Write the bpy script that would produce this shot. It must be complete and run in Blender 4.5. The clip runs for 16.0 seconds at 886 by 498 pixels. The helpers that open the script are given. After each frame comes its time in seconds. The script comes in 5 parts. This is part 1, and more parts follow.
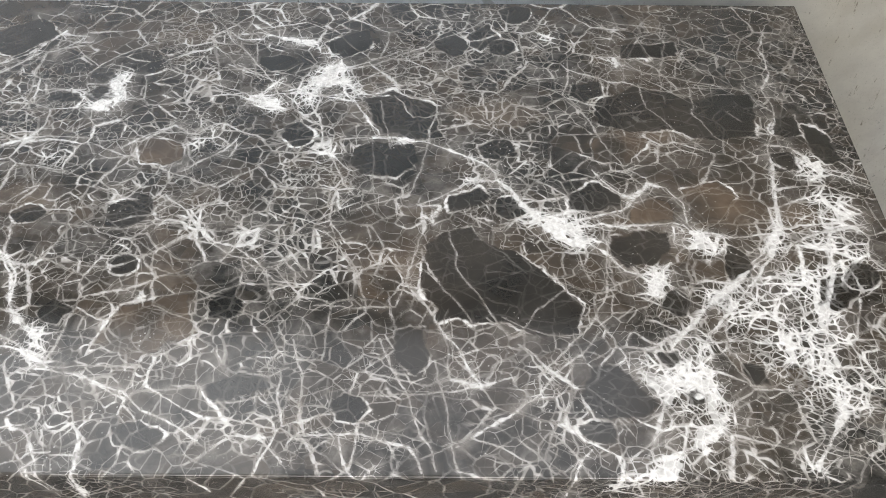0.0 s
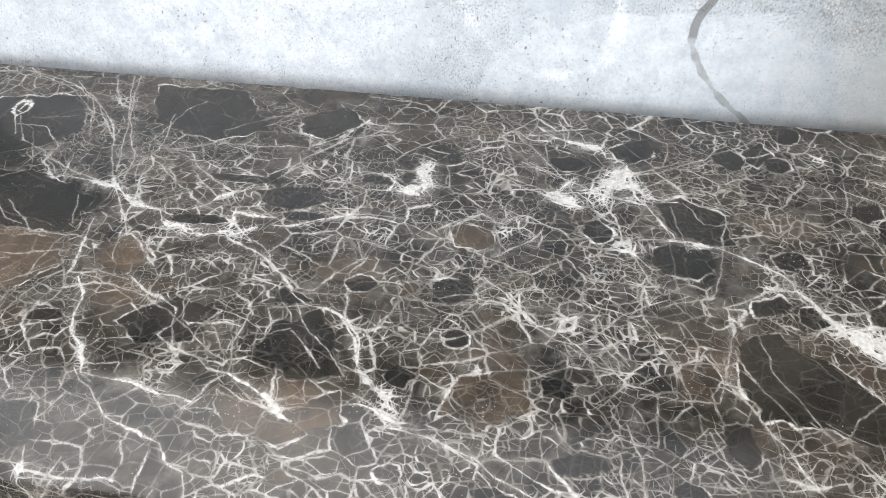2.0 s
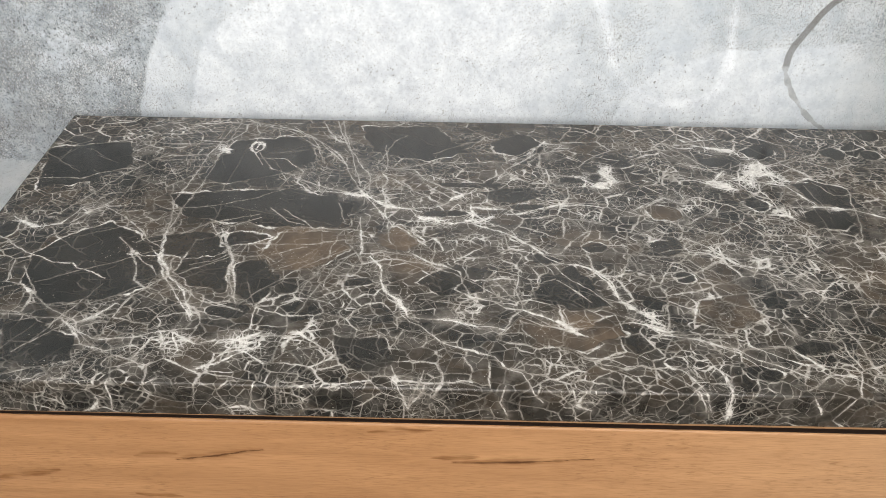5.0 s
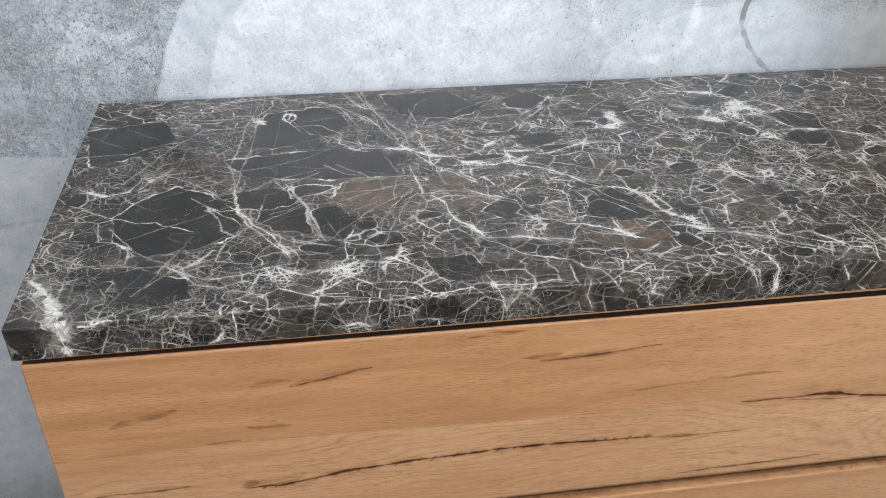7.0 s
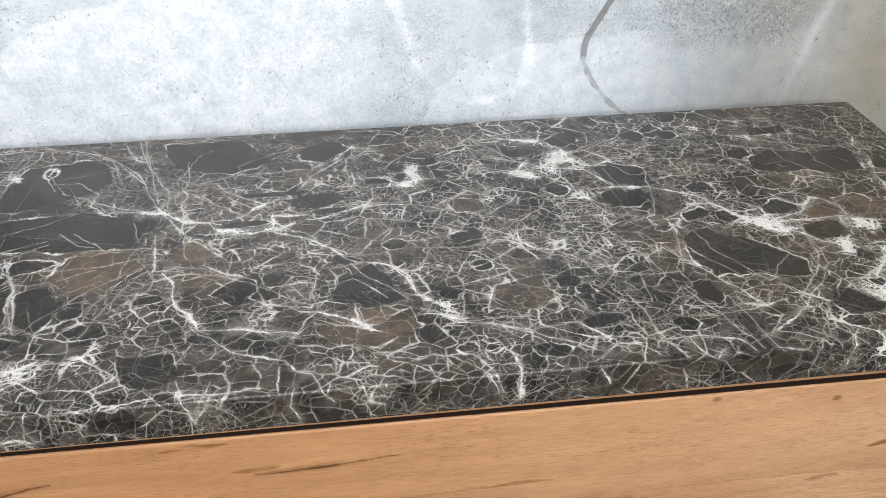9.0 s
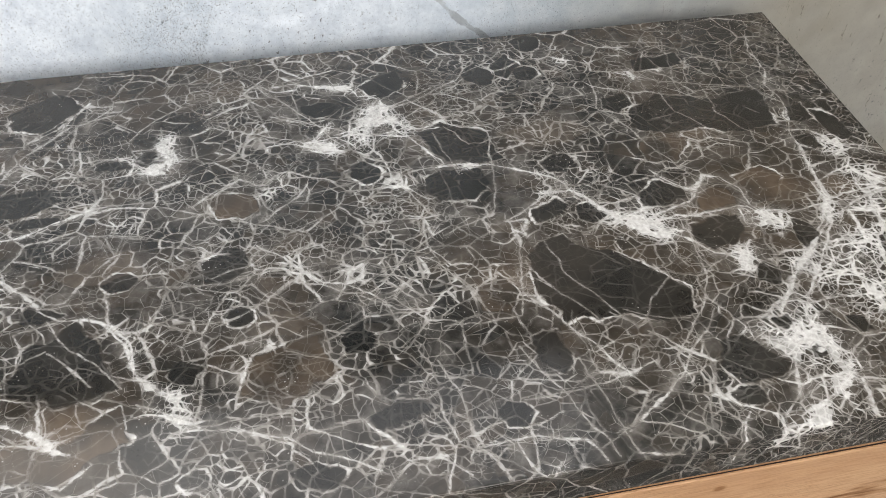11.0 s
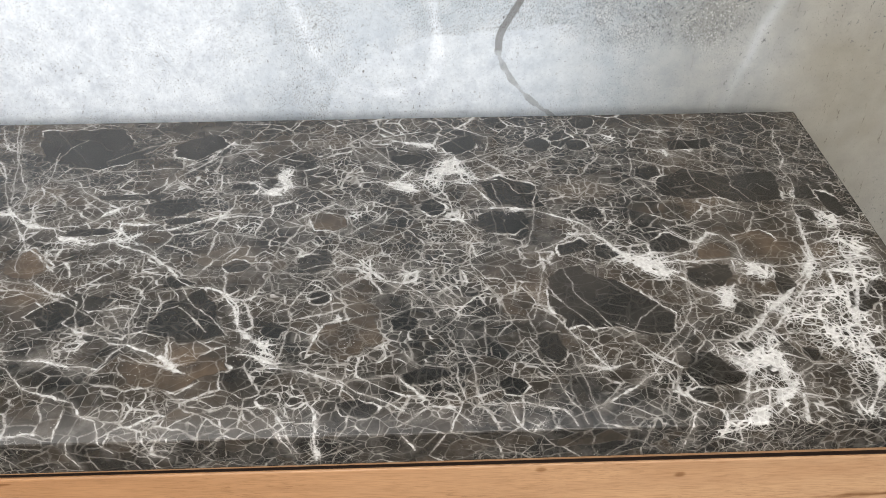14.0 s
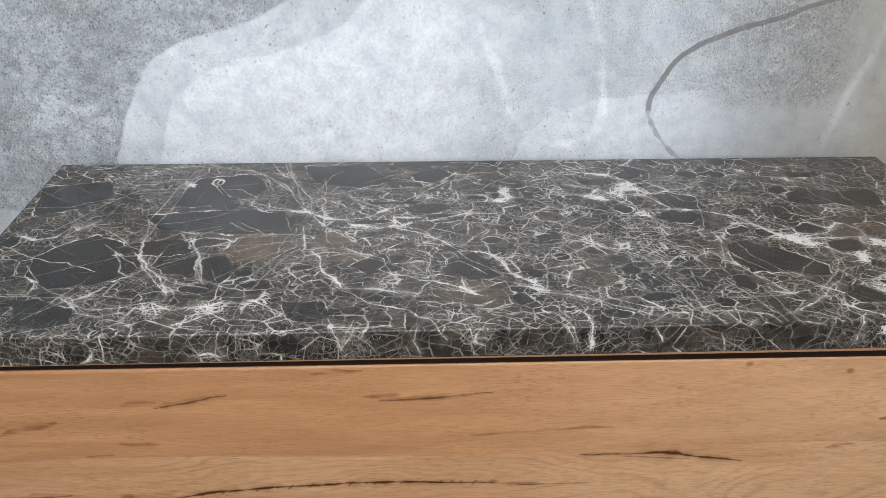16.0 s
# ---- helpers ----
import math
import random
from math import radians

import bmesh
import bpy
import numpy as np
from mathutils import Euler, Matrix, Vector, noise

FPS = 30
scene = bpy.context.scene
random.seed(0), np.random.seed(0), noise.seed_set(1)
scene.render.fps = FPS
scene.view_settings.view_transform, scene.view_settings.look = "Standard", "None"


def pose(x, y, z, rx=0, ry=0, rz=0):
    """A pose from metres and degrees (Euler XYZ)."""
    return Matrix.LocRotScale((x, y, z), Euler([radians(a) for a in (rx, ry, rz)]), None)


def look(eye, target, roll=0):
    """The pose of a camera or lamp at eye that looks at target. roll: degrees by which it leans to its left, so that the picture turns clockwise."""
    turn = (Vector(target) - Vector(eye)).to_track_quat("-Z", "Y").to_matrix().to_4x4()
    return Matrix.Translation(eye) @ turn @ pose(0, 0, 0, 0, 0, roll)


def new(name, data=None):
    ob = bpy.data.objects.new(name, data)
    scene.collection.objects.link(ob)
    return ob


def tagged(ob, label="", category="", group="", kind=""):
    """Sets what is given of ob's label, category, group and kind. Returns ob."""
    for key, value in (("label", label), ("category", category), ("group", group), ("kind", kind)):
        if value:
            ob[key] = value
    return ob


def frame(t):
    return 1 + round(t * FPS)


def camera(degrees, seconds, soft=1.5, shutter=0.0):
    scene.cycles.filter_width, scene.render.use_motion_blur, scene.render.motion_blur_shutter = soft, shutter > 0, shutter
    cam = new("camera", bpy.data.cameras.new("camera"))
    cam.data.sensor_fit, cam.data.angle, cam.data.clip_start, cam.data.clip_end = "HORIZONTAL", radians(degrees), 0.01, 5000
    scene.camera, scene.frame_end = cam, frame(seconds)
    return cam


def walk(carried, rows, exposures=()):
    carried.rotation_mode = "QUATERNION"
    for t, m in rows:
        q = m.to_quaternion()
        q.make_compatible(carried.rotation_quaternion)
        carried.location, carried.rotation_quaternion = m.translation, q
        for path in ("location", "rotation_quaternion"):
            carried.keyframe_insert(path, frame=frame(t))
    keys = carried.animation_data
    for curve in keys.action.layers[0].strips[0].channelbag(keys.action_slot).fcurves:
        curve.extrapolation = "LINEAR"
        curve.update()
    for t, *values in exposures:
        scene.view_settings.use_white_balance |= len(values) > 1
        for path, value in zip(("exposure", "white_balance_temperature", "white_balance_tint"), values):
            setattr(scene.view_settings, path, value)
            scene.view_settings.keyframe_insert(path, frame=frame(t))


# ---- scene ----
# ---- camera and walk ----
PATH = [
    (0, (0.888, -0.658, 1.304), (0.89, 0.615, -0.239), 0.5),
    (0.5, (0.871, -0.697, 1.319), (0.895, 0.652, -0.157), 0.6),
    (1, (0.813, -0.719, 1.324), (0.863, 0.678, -0.106), 0.6),
    (1.5, (0.749, -0.726, 1.322), (0.787, 0.703, -0.077), 0.8),
    (2, (0.708, -0.7, 1.329), (0.552, 0.729, -0.062), 1.0),
    (2.5, (0.669, -0.669, 1.321), (0.408, 0.752, -0.062), 1.1),
    (3, (0.557, -0.661, 1.319), (0.437, 0.782, -0.061), 0.7),
    (3.5, (0.476, -0.699, 1.332), (0.534, 0.783, -0.01), 1.2),
    (4, (0.476, -0.788, 1.338), (0.51, 0.744, 0.052), 1.2),
    (4.5, (0.482, -0.891, 1.336), (0.454, 0.695, 0.118), 0.4),
    (5, (0.454, -0.935, 1.339), (0.444, 0.684, 0.164), 0.9),
    (5.2, (0.433, -0.943, 1.339), (0.468, 0.684, 0.176), 1.1),
    (7.3, (0.265, -1.053, 1.302), (0.53, 0.592, 0.195), 0.9),
    (7.5, (0.273, -1.046, 1.305), (0.532, 0.601, 0.2), 0.8),
    (8, (0.326, -1.008, 1.314), (0.579, 0.638, 0.206), 0.6),
    (8.5, (0.431, -0.97, 1.314), (0.684, 0.677, 0.208), 0.5),
    (9, (0.551, -0.947, 1.316), (0.77, 0.692, 0.191), 0.2),
    (9.5, (0.642, -0.908, 1.311), (0.879, 0.692, 0.135), -0.4),
    (10, (0.664, -0.827, 1.302), (1.023, 0.688, 0.047), 1.0),
    (10.2, (0.667, -0.793, 1.295), (1.065, 0.686, 0.01), 1.9),
    (12.3, (0.834, -0.595, 1.291), (0.916, 0.624, -0.292), 0.3),
    (12.5, (0.843, -0.604, 1.292), (0.875, 0.633, -0.279), -0.4),
    (13, (0.84, -0.642, 1.305), (0.814, 0.657, -0.216), -0.6),
    (13.5, (0.809, -0.723, 1.329), (0.82, 0.697, -0.079), 0.0),
    (14, (0.758, -0.856, 1.36), (0.825, 0.688, 0.09), 0.3),
    (14.5, (0.735, -0.963, 1.374), (0.751, 0.665, 0.212), -0.5),
    (15, (0.719, -1.07, 1.353), (0.647, 0.621, 0.286), -0.8),
    (15.5, (0.633, -1.125, 1.354), (0.615, 0.61, 0.359), -0.3),
    (16, (0.49, -1.181, 1.331), (0.58, 0.583, 0.394), 0.5),
]
# time, stops, white balance and tint
EXPOSURES = [
    (0.0, 0.65, 6550, 10), (0.5, 0.60, 6550, 10), (1.0, 0.45, 6560, 10), (2.0, 0.55, 6620, 10), (3.0, 0.54, 6750, 10), (4.0, 0.46, 7070, 10), (4.5, 0.46, 7210, 10), (5.0, 0.36, 7130, 10),
    (7.5, 0.26, 6420, 10), (8.5, 0.40, 6530, 10), (9.0, 0.43, 6630, 10), (10.0, 0.15, 6740, 10), (12.5, 0.63, 6700, 10), (13.5, 0.51, 6740, 10),
    (14.5, 0.31, 6870, 10), (15.5, 0.31, 6480, 10), (16.0, 0.15, 6570, 10)]
cam = camera(54.31, 16.0, soft=0.8)
walk(cam, [(t, look(e, p, r)) for t, e, p, r in PATH], EXPOSURES)

# ---- world, sky light and lamps ----
ROOM_X0, ROOM_X1, ROOM_Y0, ROOM_H = -1.3, 2.5, -2.1, 2.5
SLAB_L, SLAB_D, SLAB_Z, SLAB_T = 1.2, 0.45, 0.85, 0.033
WALL_Y = 0.046  # the cabinet stands a little off the papered wall

world = bpy.data.worlds.new("sky")
scene.world = world
world.use_nodes = True
_sky = world.node_tree.nodes.new("ShaderNodeTexSky")
_sky.sky_type = "NISHITA"
_sky.sun_disc = False
_sky.sun_elevation = radians(40)
_sky.sun_rotation = radians(200)
world.node_tree.links.new(_sky.outputs[0], world.node_tree.nodes["Background"].inputs[0])
world.node_tree.nodes["Background"].inputs[1].default_value = 0.1


def area_light(name, m, sx, sy, watts, colour):
    data = bpy.data.lights.new(name, "AREA")
    data.shape, data.size, data.size_y = "RECTANGLE", sx, sy
    data.energy, data.color = watts, colour
    ob = new(name, data)
    ob.matrix_world = m
    return ob


# daylight through the roof window and through an unseen tall window across the room
area_light("roof_window_daylight", pose(-0.25, -0.65, ROOM_H + 0.09), 1.4, 1.0, 10.0, (0.975, 0.985, 0.99))
# extra dim lamp, added to brighten the right part of the slab's reflection
area_light("added_reflection_fill", pose(0.975, -0.65, ROOM_H + 0.09), 1.05, 1.0, 4.0, (1.0, 0.985, 0.97))
area_light("window_daylight", pose(0.65, ROOM_Y0 - 0.03, 1.9, 90, 0, 0), 1.7, 0.9, 38, (1.0, 0.985, 0.97))


# ---- materials ----
class Mat:
    """A node material with a short way to add nodes."""

    def __init__(self, name, rough=0.5, metal=0.0, colour=(0.5, 0.5, 0.5)):
        self.m = bpy.data.materials.new(name)
        self.m.use_nodes = True
        self.nt = self.m.node_tree
        self.bsdf = self.nt.nodes["Principled BSDF"]
        self.bsdf.inputs["Roughness"].default_value = rough
        self.bsdf.inputs["Metallic"].default_value = metal
        self.bsdf.inputs["Base Color"].default_value = (*colour, 1)

    def node(self, kind, values=(), operation=""):
        n = self.nt.nodes.new(kind)
        if operation:
            n.operation = operation
        for k, v in dict(values).items():
            self.put(v, n.inputs[k])
        return n

    def put(self, v, sock):
        if isinstance(v, bpy.types.NodeSocket):
            self.nt.links.new(v, sock)
        elif isinstance(v, (tuple, list)) and sock.type == "RGBA":
            sock.default_value = (*v, 1) if len(v) == 3 else v
        else:
            sock.default_value = v

    def attr(self, name):
        n = self.node("ShaderNodeAttribute")
        n.attribute_name = name
        return n.outputs["Fac"]

    def math(self, op, a, b=0.0, clamp=False):
        n = self.node("ShaderNodeMath", {0: a, 1: b}, op)
        n.use_clamp = clamp
        return n.outputs[0]

    def mix(self, f, a, b):
        n = self.nt.nodes.new("ShaderNodeMix")
        n.data_type = "RGBA"
        for v, i in ((f, 0), (a, 6), (b, 7)):
            self.put(v, n.inputs[i])
        return n.outputs[2]

    def span(self, v, a, b, c=0.0, d=1.0):
        return self.node("ShaderNodeMapRange", {0: v, 1: a, 2: b, 3: c, 4: d}).outputs[0]

    def coords(self, sx=1.0, sy=1.0, sz=1.0):
        tc = self.node("ShaderNodeTexCoord").outputs["Object"]
        return self.node("ShaderNodeMapping", {"Vector": tc, "Scale": (sx, sy, sz)}).outputs[0]

    def noise(self, vec, scale, detail=4.0, rough=0.55, distortion=0.0):
        return self.node("ShaderNodeTexNoise", {"Vector": vec, "Scale": scale, "Detail": detail, "Roughness": rough, "Distortion": distortion}).outputs["Fac"]

    def bump(self, height, strength=0.2, dist=0.001):
        n = self.node("ShaderNodeBump", {"Height": height, "Strength": strength, "Distance": dist})
        self.nt.links.new(n.outputs[0], self.bsdf.inputs["Normal"])

    def base(self, v):
        self.put(v, self.bsdf.inputs["Base Color"])

    def set(self, key, v):
        self.put(v, self.bsdf.inputs[key])


def make_plaster():
    k = Mat("painted_plaster", 0.8, 0, (0.8, 0.79, 0.77))
    v = k.coords()
    n = k.noise(v, 3, 3)
    k.base(k.mix(n, (0.76, 0.75, 0.73), (0.83, 0.82, 0.8)))
    k.bump(k.noise(v, 180, 3), 0.15, 0.001)
    return k.m


def make_floor_tile():
    k = Mat("floor_tile", 0.4, 0, (0.35, 0.34, 0.33))
    v = k.coords()
    k.base(k.mix(k.noise(v, 6, 6), (0.11, 0.106, 0.103), (0.19, 0.185, 0.18)))
    k.bump(k.noise(v, 90, 4), 0.1, 0.001)
    return k.m


def make_dark(name, colour, rough):
    k = Mat(name, rough, 0, colour)
    n = k.noise(k.coords(), 60, 4)
    k.base(k.mix(n, tuple(c * 0.7 for c in colour), tuple(c * 1.3 for c in colour)))
    return k.m


PLASTER = make_plaster()
TILE = make_floor_tile()
BLACK_GAP = make_dark("black_recess", (0.003, 0.0028, 0.0025), 0.95)
CARCASS = make_dark("dark_brown_edge_band", (0.10, 0.055, 0.03), 0.55)
# oak edge with the shade of the gap put into its colour
SHADED_EDGE = make_dark("shaded_oak_edge", (0.020, 0.009, 0.005), 0.7)
CHIPBOARD = make_dark("raw_chipboard_edge", (0.27, 0.15, 0.075), 0.6)


def make_marble():
    k = Mat("dark_veined_marble", 0.06)
    v = k.coords()
    vein, bright, haze, tone, busy, crust, calm, pale, grain = (k.attr(a) for a in ("vein", "bright", "haze", "tone", "busy", "crust", "calm", "pale", "grain"))
    # the pattern runs on over the front edge: one plane of x and y + z
    xyz = k.node("ShaderNodeSeparateXYZ", {0: v}).outputs
    flat = k.node("ShaderNodeCombineXYZ", {0: xyz[0], 1: k.math("ADD", xyz[1], xyz[2])}).outputs[0]

    def bent(vec, scale, amount, detail=2.0):
        c = k.node("ShaderNodeTexNoise", {"Vector": vec, "Scale": scale, "Detail": detail}).outputs["Color"]
        c = k.node("ShaderNodeVectorMath", {0: c, 1: (0.5, 0.5, 0.5)}, "SUBTRACT").outputs[0]
        c = k.node("ShaderNodeVectorMath", {0: c, "Scale": amount}, "SCALE").outputs[0]
        return k.node("ShaderNodeVectorMath", {0: vec, 1: c}, "ADD").outputs[0]

    n1, n2, n4 = k.noise(v, 26, 5), k.noise(v, 120, 4), k.noise(v, 420, 3)
    rag = k.math("SUBTRACT", k.noise(flat, 260, 3, 0.6), 0.5)

    def net(vec, scale, thin, thick, gate, low, need):
        """The finer nets between the fragments; each border has a random width of its own."""
        e, f, g = (k.node("ShaderNodeTexVoronoi", {"Vector": vec, "Scale": scale}) for _ in range(3))
        e.feature, g.feature = "DISTANCE_TO_EDGE", "F2"
        for n in (e, f, g):
            n.voronoi_dimensions = "2D"
        one, two = (k.node("ShaderNodeSeparateColor", {0: n.outputs["Color"]}).outputs[0] for n in (f, g))
        own = k.math("FRACT", k.math("MULTIPLY", k.math("ADD", one, two), 9.37))
        hold = k.math("MULTIPLY", k.span(k.noise(flat, gate, 3), low, low + 0.16), k.span(busy, need, need + 0.3))
        hold = k.math("MAXIMUM", hold, k.math("MULTIPLY", crust, 1.6, True))
        wide = k.math("MULTIPLY", k.span(own, 0.0, 1.0, 0.55, 1.35), k.span(crust, 0.1, 0.7, thin * scale, thick * scale))
        wide = k.math("MULTIPLY", k.math("MULTIPLY", wide, hold), k.span(k.noise(flat, scale * 1.2, 3), 0.34, 0.66, 0.4, 1.5))
        line = k.node("ShaderNodeMapRange", {0: e.outputs["Distance"], 1: k.math("MULTIPLY", wide, 0.1), 2: k.math("MULTIPLY", wide, 1.4), 3: 1.0, 4: 0.0}).outputs[0]
        line = k.math("MULTIPLY", line, k.span(wide, 0.0, thin * scale * 0.5))
        return k.math("MULTIPLY", line, k.math("MAXIMUM", k.span(own, 0.0, 1.0, 0.22, 0.66), crust)), one

    p0 = bent(flat, 9, 0.036)
    l1, g1 = net(bent(bent(p0, 60, 0.0040), 300, 0.0010), 92.0, 0.00052, 0.00070, 14, 0.40, 0.12)
    l2, g2 = net(bent(bent(p0, 80, 0.0030), 300, 0.0008), 185.0, 0.00036, 0.00055, 17, 0.47, 0.35)
    lace = k.math("MAXIMUM", k.math("MULTIPLY", l1, k.span(crust, 0.0, 0.4, 0.55, 1.0)), k.math("MULTIPLY", l2, k.span(crust, 0.0, 0.4, 0.60, 0.95)))
    open_ = k.math("SUBTRACT", 1.0, calm)

    # fragments: near black, some brown, some cloudy grey
    dark = k.mix(k.span(n1, 0.35, 0.65), (0.0085, 0.0086, 0.0076), (0.019, 0.0181, 0.0160))
    brown = k.mix(n2, (0.054, 0.039, 0.026), (0.122, 0.092, 0.064))
    piece = k.math("MULTIPLY", k.math("ADD", k.span(grain, 0.55, 0.95, 0.0, 0.9), k.span(g1, 0.65, 1.0, 0.0, 0.4)), open_)
    col = k.mix(k.math("ADD", k.math("MULTIPLY", tone, k.span(n1, 0.3, 0.7, 0.55, 1.0)), k.math("MULTIPLY", piece, 0.42), True), dark, brown)
    col = k.mix(k.span(tone, 0.45, 1.0, 0.0, 0.75), col, k.mix(n2, (0.068, 0.046, 0.028), (0.135, 0.094, 0.062)))
    # cloudy calcite between the fragments
    cloud = k.math("ADD", k.math("MULTIPLY", haze, 0.85), k.math("MULTIPLY", k.math("MULTIPLY", busy, open_), k.span(k.noise(v, 42, 5, 0.6), 0.48, 0.72, 0.0, 0.70)))
    cloud = k.math("ADD", cloud, k.math("MULTIPLY", k.math("MULTIPLY", k.span(grain, 0.0, 0.25, 0.35, 0.0), open_), busy))
    cloud = k.math("MULTIPLY", cloud, k.span(k.noise(v, 230, 5), 0.3, 0.72, 0.45, 1.1), True)
    col = k.mix(cloud, col, (0.205, 0.190, 0.172))
    col = k.mix(k.math("MULTIPLY", pale, k.span(n2, 0.3, 0.7, 0.15, 0.45)), col, (0.135, 0.110, 0.086))

    lace = k.math("MULTIPLY", lace, k.span(calm, 0.0, 1.0, 1.0, 0.08))
    calcite = k.mix(k.span(n2, 0.3, 0.7), (0.36, 0.325, 0.29), (0.66, 0.63, 0.59))
    calcite = k.mix(k.math("MULTIPLY", crust, 1.2, True), calcite, (0.68, 0.67, 0.655))
    col = k.mix(lace, col, calcite)
    # the veins, with ragged edges
    edge = k.math("ADD", k.math("ADD", vein, k.math("MULTIPLY", rag, 0.22)), k.math("MULTIPLY", k.math("SUBTRACT", k.noise(flat, 105, 2), 0.5), 0.20))
    strong = k.math("MULTIPLY", k.span(edge, 0.44, 0.76), bright)
    white = k.mix(k.span(k.noise(v, 300, 4), 0.3, 0.7), (0.50, 0.485, 0.465), (0.77, 0.76, 0.745))
    col = k.mix(k.math("MULTIPLY", strong, k.span(n4, 0.25, 0.6, 0.78, 1.0), True), col, k.mix(k.span(bright, 0.35, 0.85), calcite, white))
    # scattered specks
    s = k.node("ShaderNodeTexVoronoi", {"Vector": flat, "Scale": 150.0})
    s.voronoi_dimensions = "2D"
    speck = k.math("MULTIPLY", k.span(s.outputs["Distance"], 0.05, 0.09, 0.6, 0.0), k.span(k.noise(flat, 22, 3), 0.55, 0.65))
    col = k.mix(speck, col, (0.5, 0.48, 0.45))
    k.base(col)
    k.set("Roughness", k.span(k.noise(v, 30, 4), 0.3, 0.7, 0.11, 0.17))
    return k.m


def make_mural():
    k = Mat("printed_concrete_wallpaper", 0.6)
    v = k.coords()
    lift, dark, warm, pit = k.attr("lift"), k.attr("dark"), k.attr("warm"), k.attr("pit")
    n1, n2, n3 = k.noise(v, 6, 6, 0.6), k.noise(v, 38, 6, 0.65), k.noise(v, 260, 4, 0.6)
    grey = k.mix(k.span(n1, 0.3, 0.7), (0.235, 0.30, 0.355), (0.385, 0.46, 0.535))
    grey = k.mix(k.span(n2, 0.35, 0.72, 0.0, 0.5), grey, (0.54, 0.56, 0.575))
    # warm, duller tint; at the right end it also carries the weaker light
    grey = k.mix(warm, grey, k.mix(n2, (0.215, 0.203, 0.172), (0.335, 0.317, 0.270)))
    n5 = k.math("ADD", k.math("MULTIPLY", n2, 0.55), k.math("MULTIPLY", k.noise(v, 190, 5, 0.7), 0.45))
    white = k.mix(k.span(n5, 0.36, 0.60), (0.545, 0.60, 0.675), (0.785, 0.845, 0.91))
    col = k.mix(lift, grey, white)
    mott = k.math("MULTIPLY", k.span(k.noise(v, 75, 6, 0.72), 0.40, 0.62), k.span(pit, 0.55, 1.0, 0.02, 0.66))
    col = k.mix(mott, col, k.mix(warm, (0.20, 0.235, 0.27), (0.20, 0.192, 0.170)))
    # fine pits and scratches of the printed concrete
    vs = k.node("ShaderNodeMapping", {"Vector": v, "Rotation": (0, radians(14), 0), "Scale": (1.15, 1.0, 0.88)}).outputs[0]
    marks = k.noise(vs, 520, 5, 0.75)
    field = k.math("MULTIPLY", pit, k.span(k.noise(v, 13, 5, 0.65), 0.36, 0.60))
    edge = k.span(field, 0.0, 1.0, 0.60, 0.44)
    gate = k.node("ShaderNodeMapRange", {0: marks, 1: edge, 2: k.math("ADD", edge, 0.07), 3: 0.0, 4: 0.75}).outputs[0]
    col = k.mix(gate, col, k.mix(warm, (0.16, 0.17, 0.18), (0.13, 0.125, 0.11)))
    speck = k.math("MULTIPLY", k.span(k.noise(vs, 300, 6, 0.74), 0.555, 0.595), k.span(pit, 0.50, 1.0, 0.06, 1.0))
    col = k.mix(speck, col, (0.10, 0.115, 0.13))
    sparse = k.math("MULTIPLY", k.span(k.noise(vs, 190, 4, 0.66), 0.63, 0.665, 0.0, 0.85), k.span(k.noise(v, 8, 3), 0.42, 0.58, 0.05, 1.0))
    col = k.mix(sparse, col, (0.09, 0.095, 0.10))
    vl = k.node("ShaderNodeMapping", {"Vector": v, "Rotation": (0, radians(16), 0), "Scale": (2.6, 1.0, 0.55)}).outputs[0]
    gouge = k.math("MULTIPLY", k.span(k.noise(vl, 70, 5, 0.68), 0.63, 0.68, 0.0, 0.8), k.span(warm, 0.55, 0.95))
    col = k.mix(gouge, col, (0.10, 0.085, 0.065))
    glint = k.math("MULTIPLY", k.span(k.noise(vs, 420, 5, 0.72), 0.56, 0.64, 0.0, 0.65), field)
    col = k.mix(glint, col, (0.86, 0.87, 0.88))
    col = k.mix(k.math("MULTIPLY", dark, k.span(n3, 0.3, 0.7, 0.65, 1.0), True), col, (0.12, 0.118, 0.115))
    stroke = k.math("ADD", k.attr("swirl"), k.math("MULTIPLY", k.math("SUBTRACT", k.noise(v, 420, 3), 0.5), 0.25))
    col = k.mix(k.math("MULTIPLY", k.span(stroke, 0.46, 0.56), k.math("MULTIPLY", k.attr("fade"), k.span(n2, 0.3, 0.7, 0.60, 0.85))), col, (0.115, 0.113, 0.11))
    k.base(col)
    k.bump(n3, 0.12, 0.0008)
    return k.m


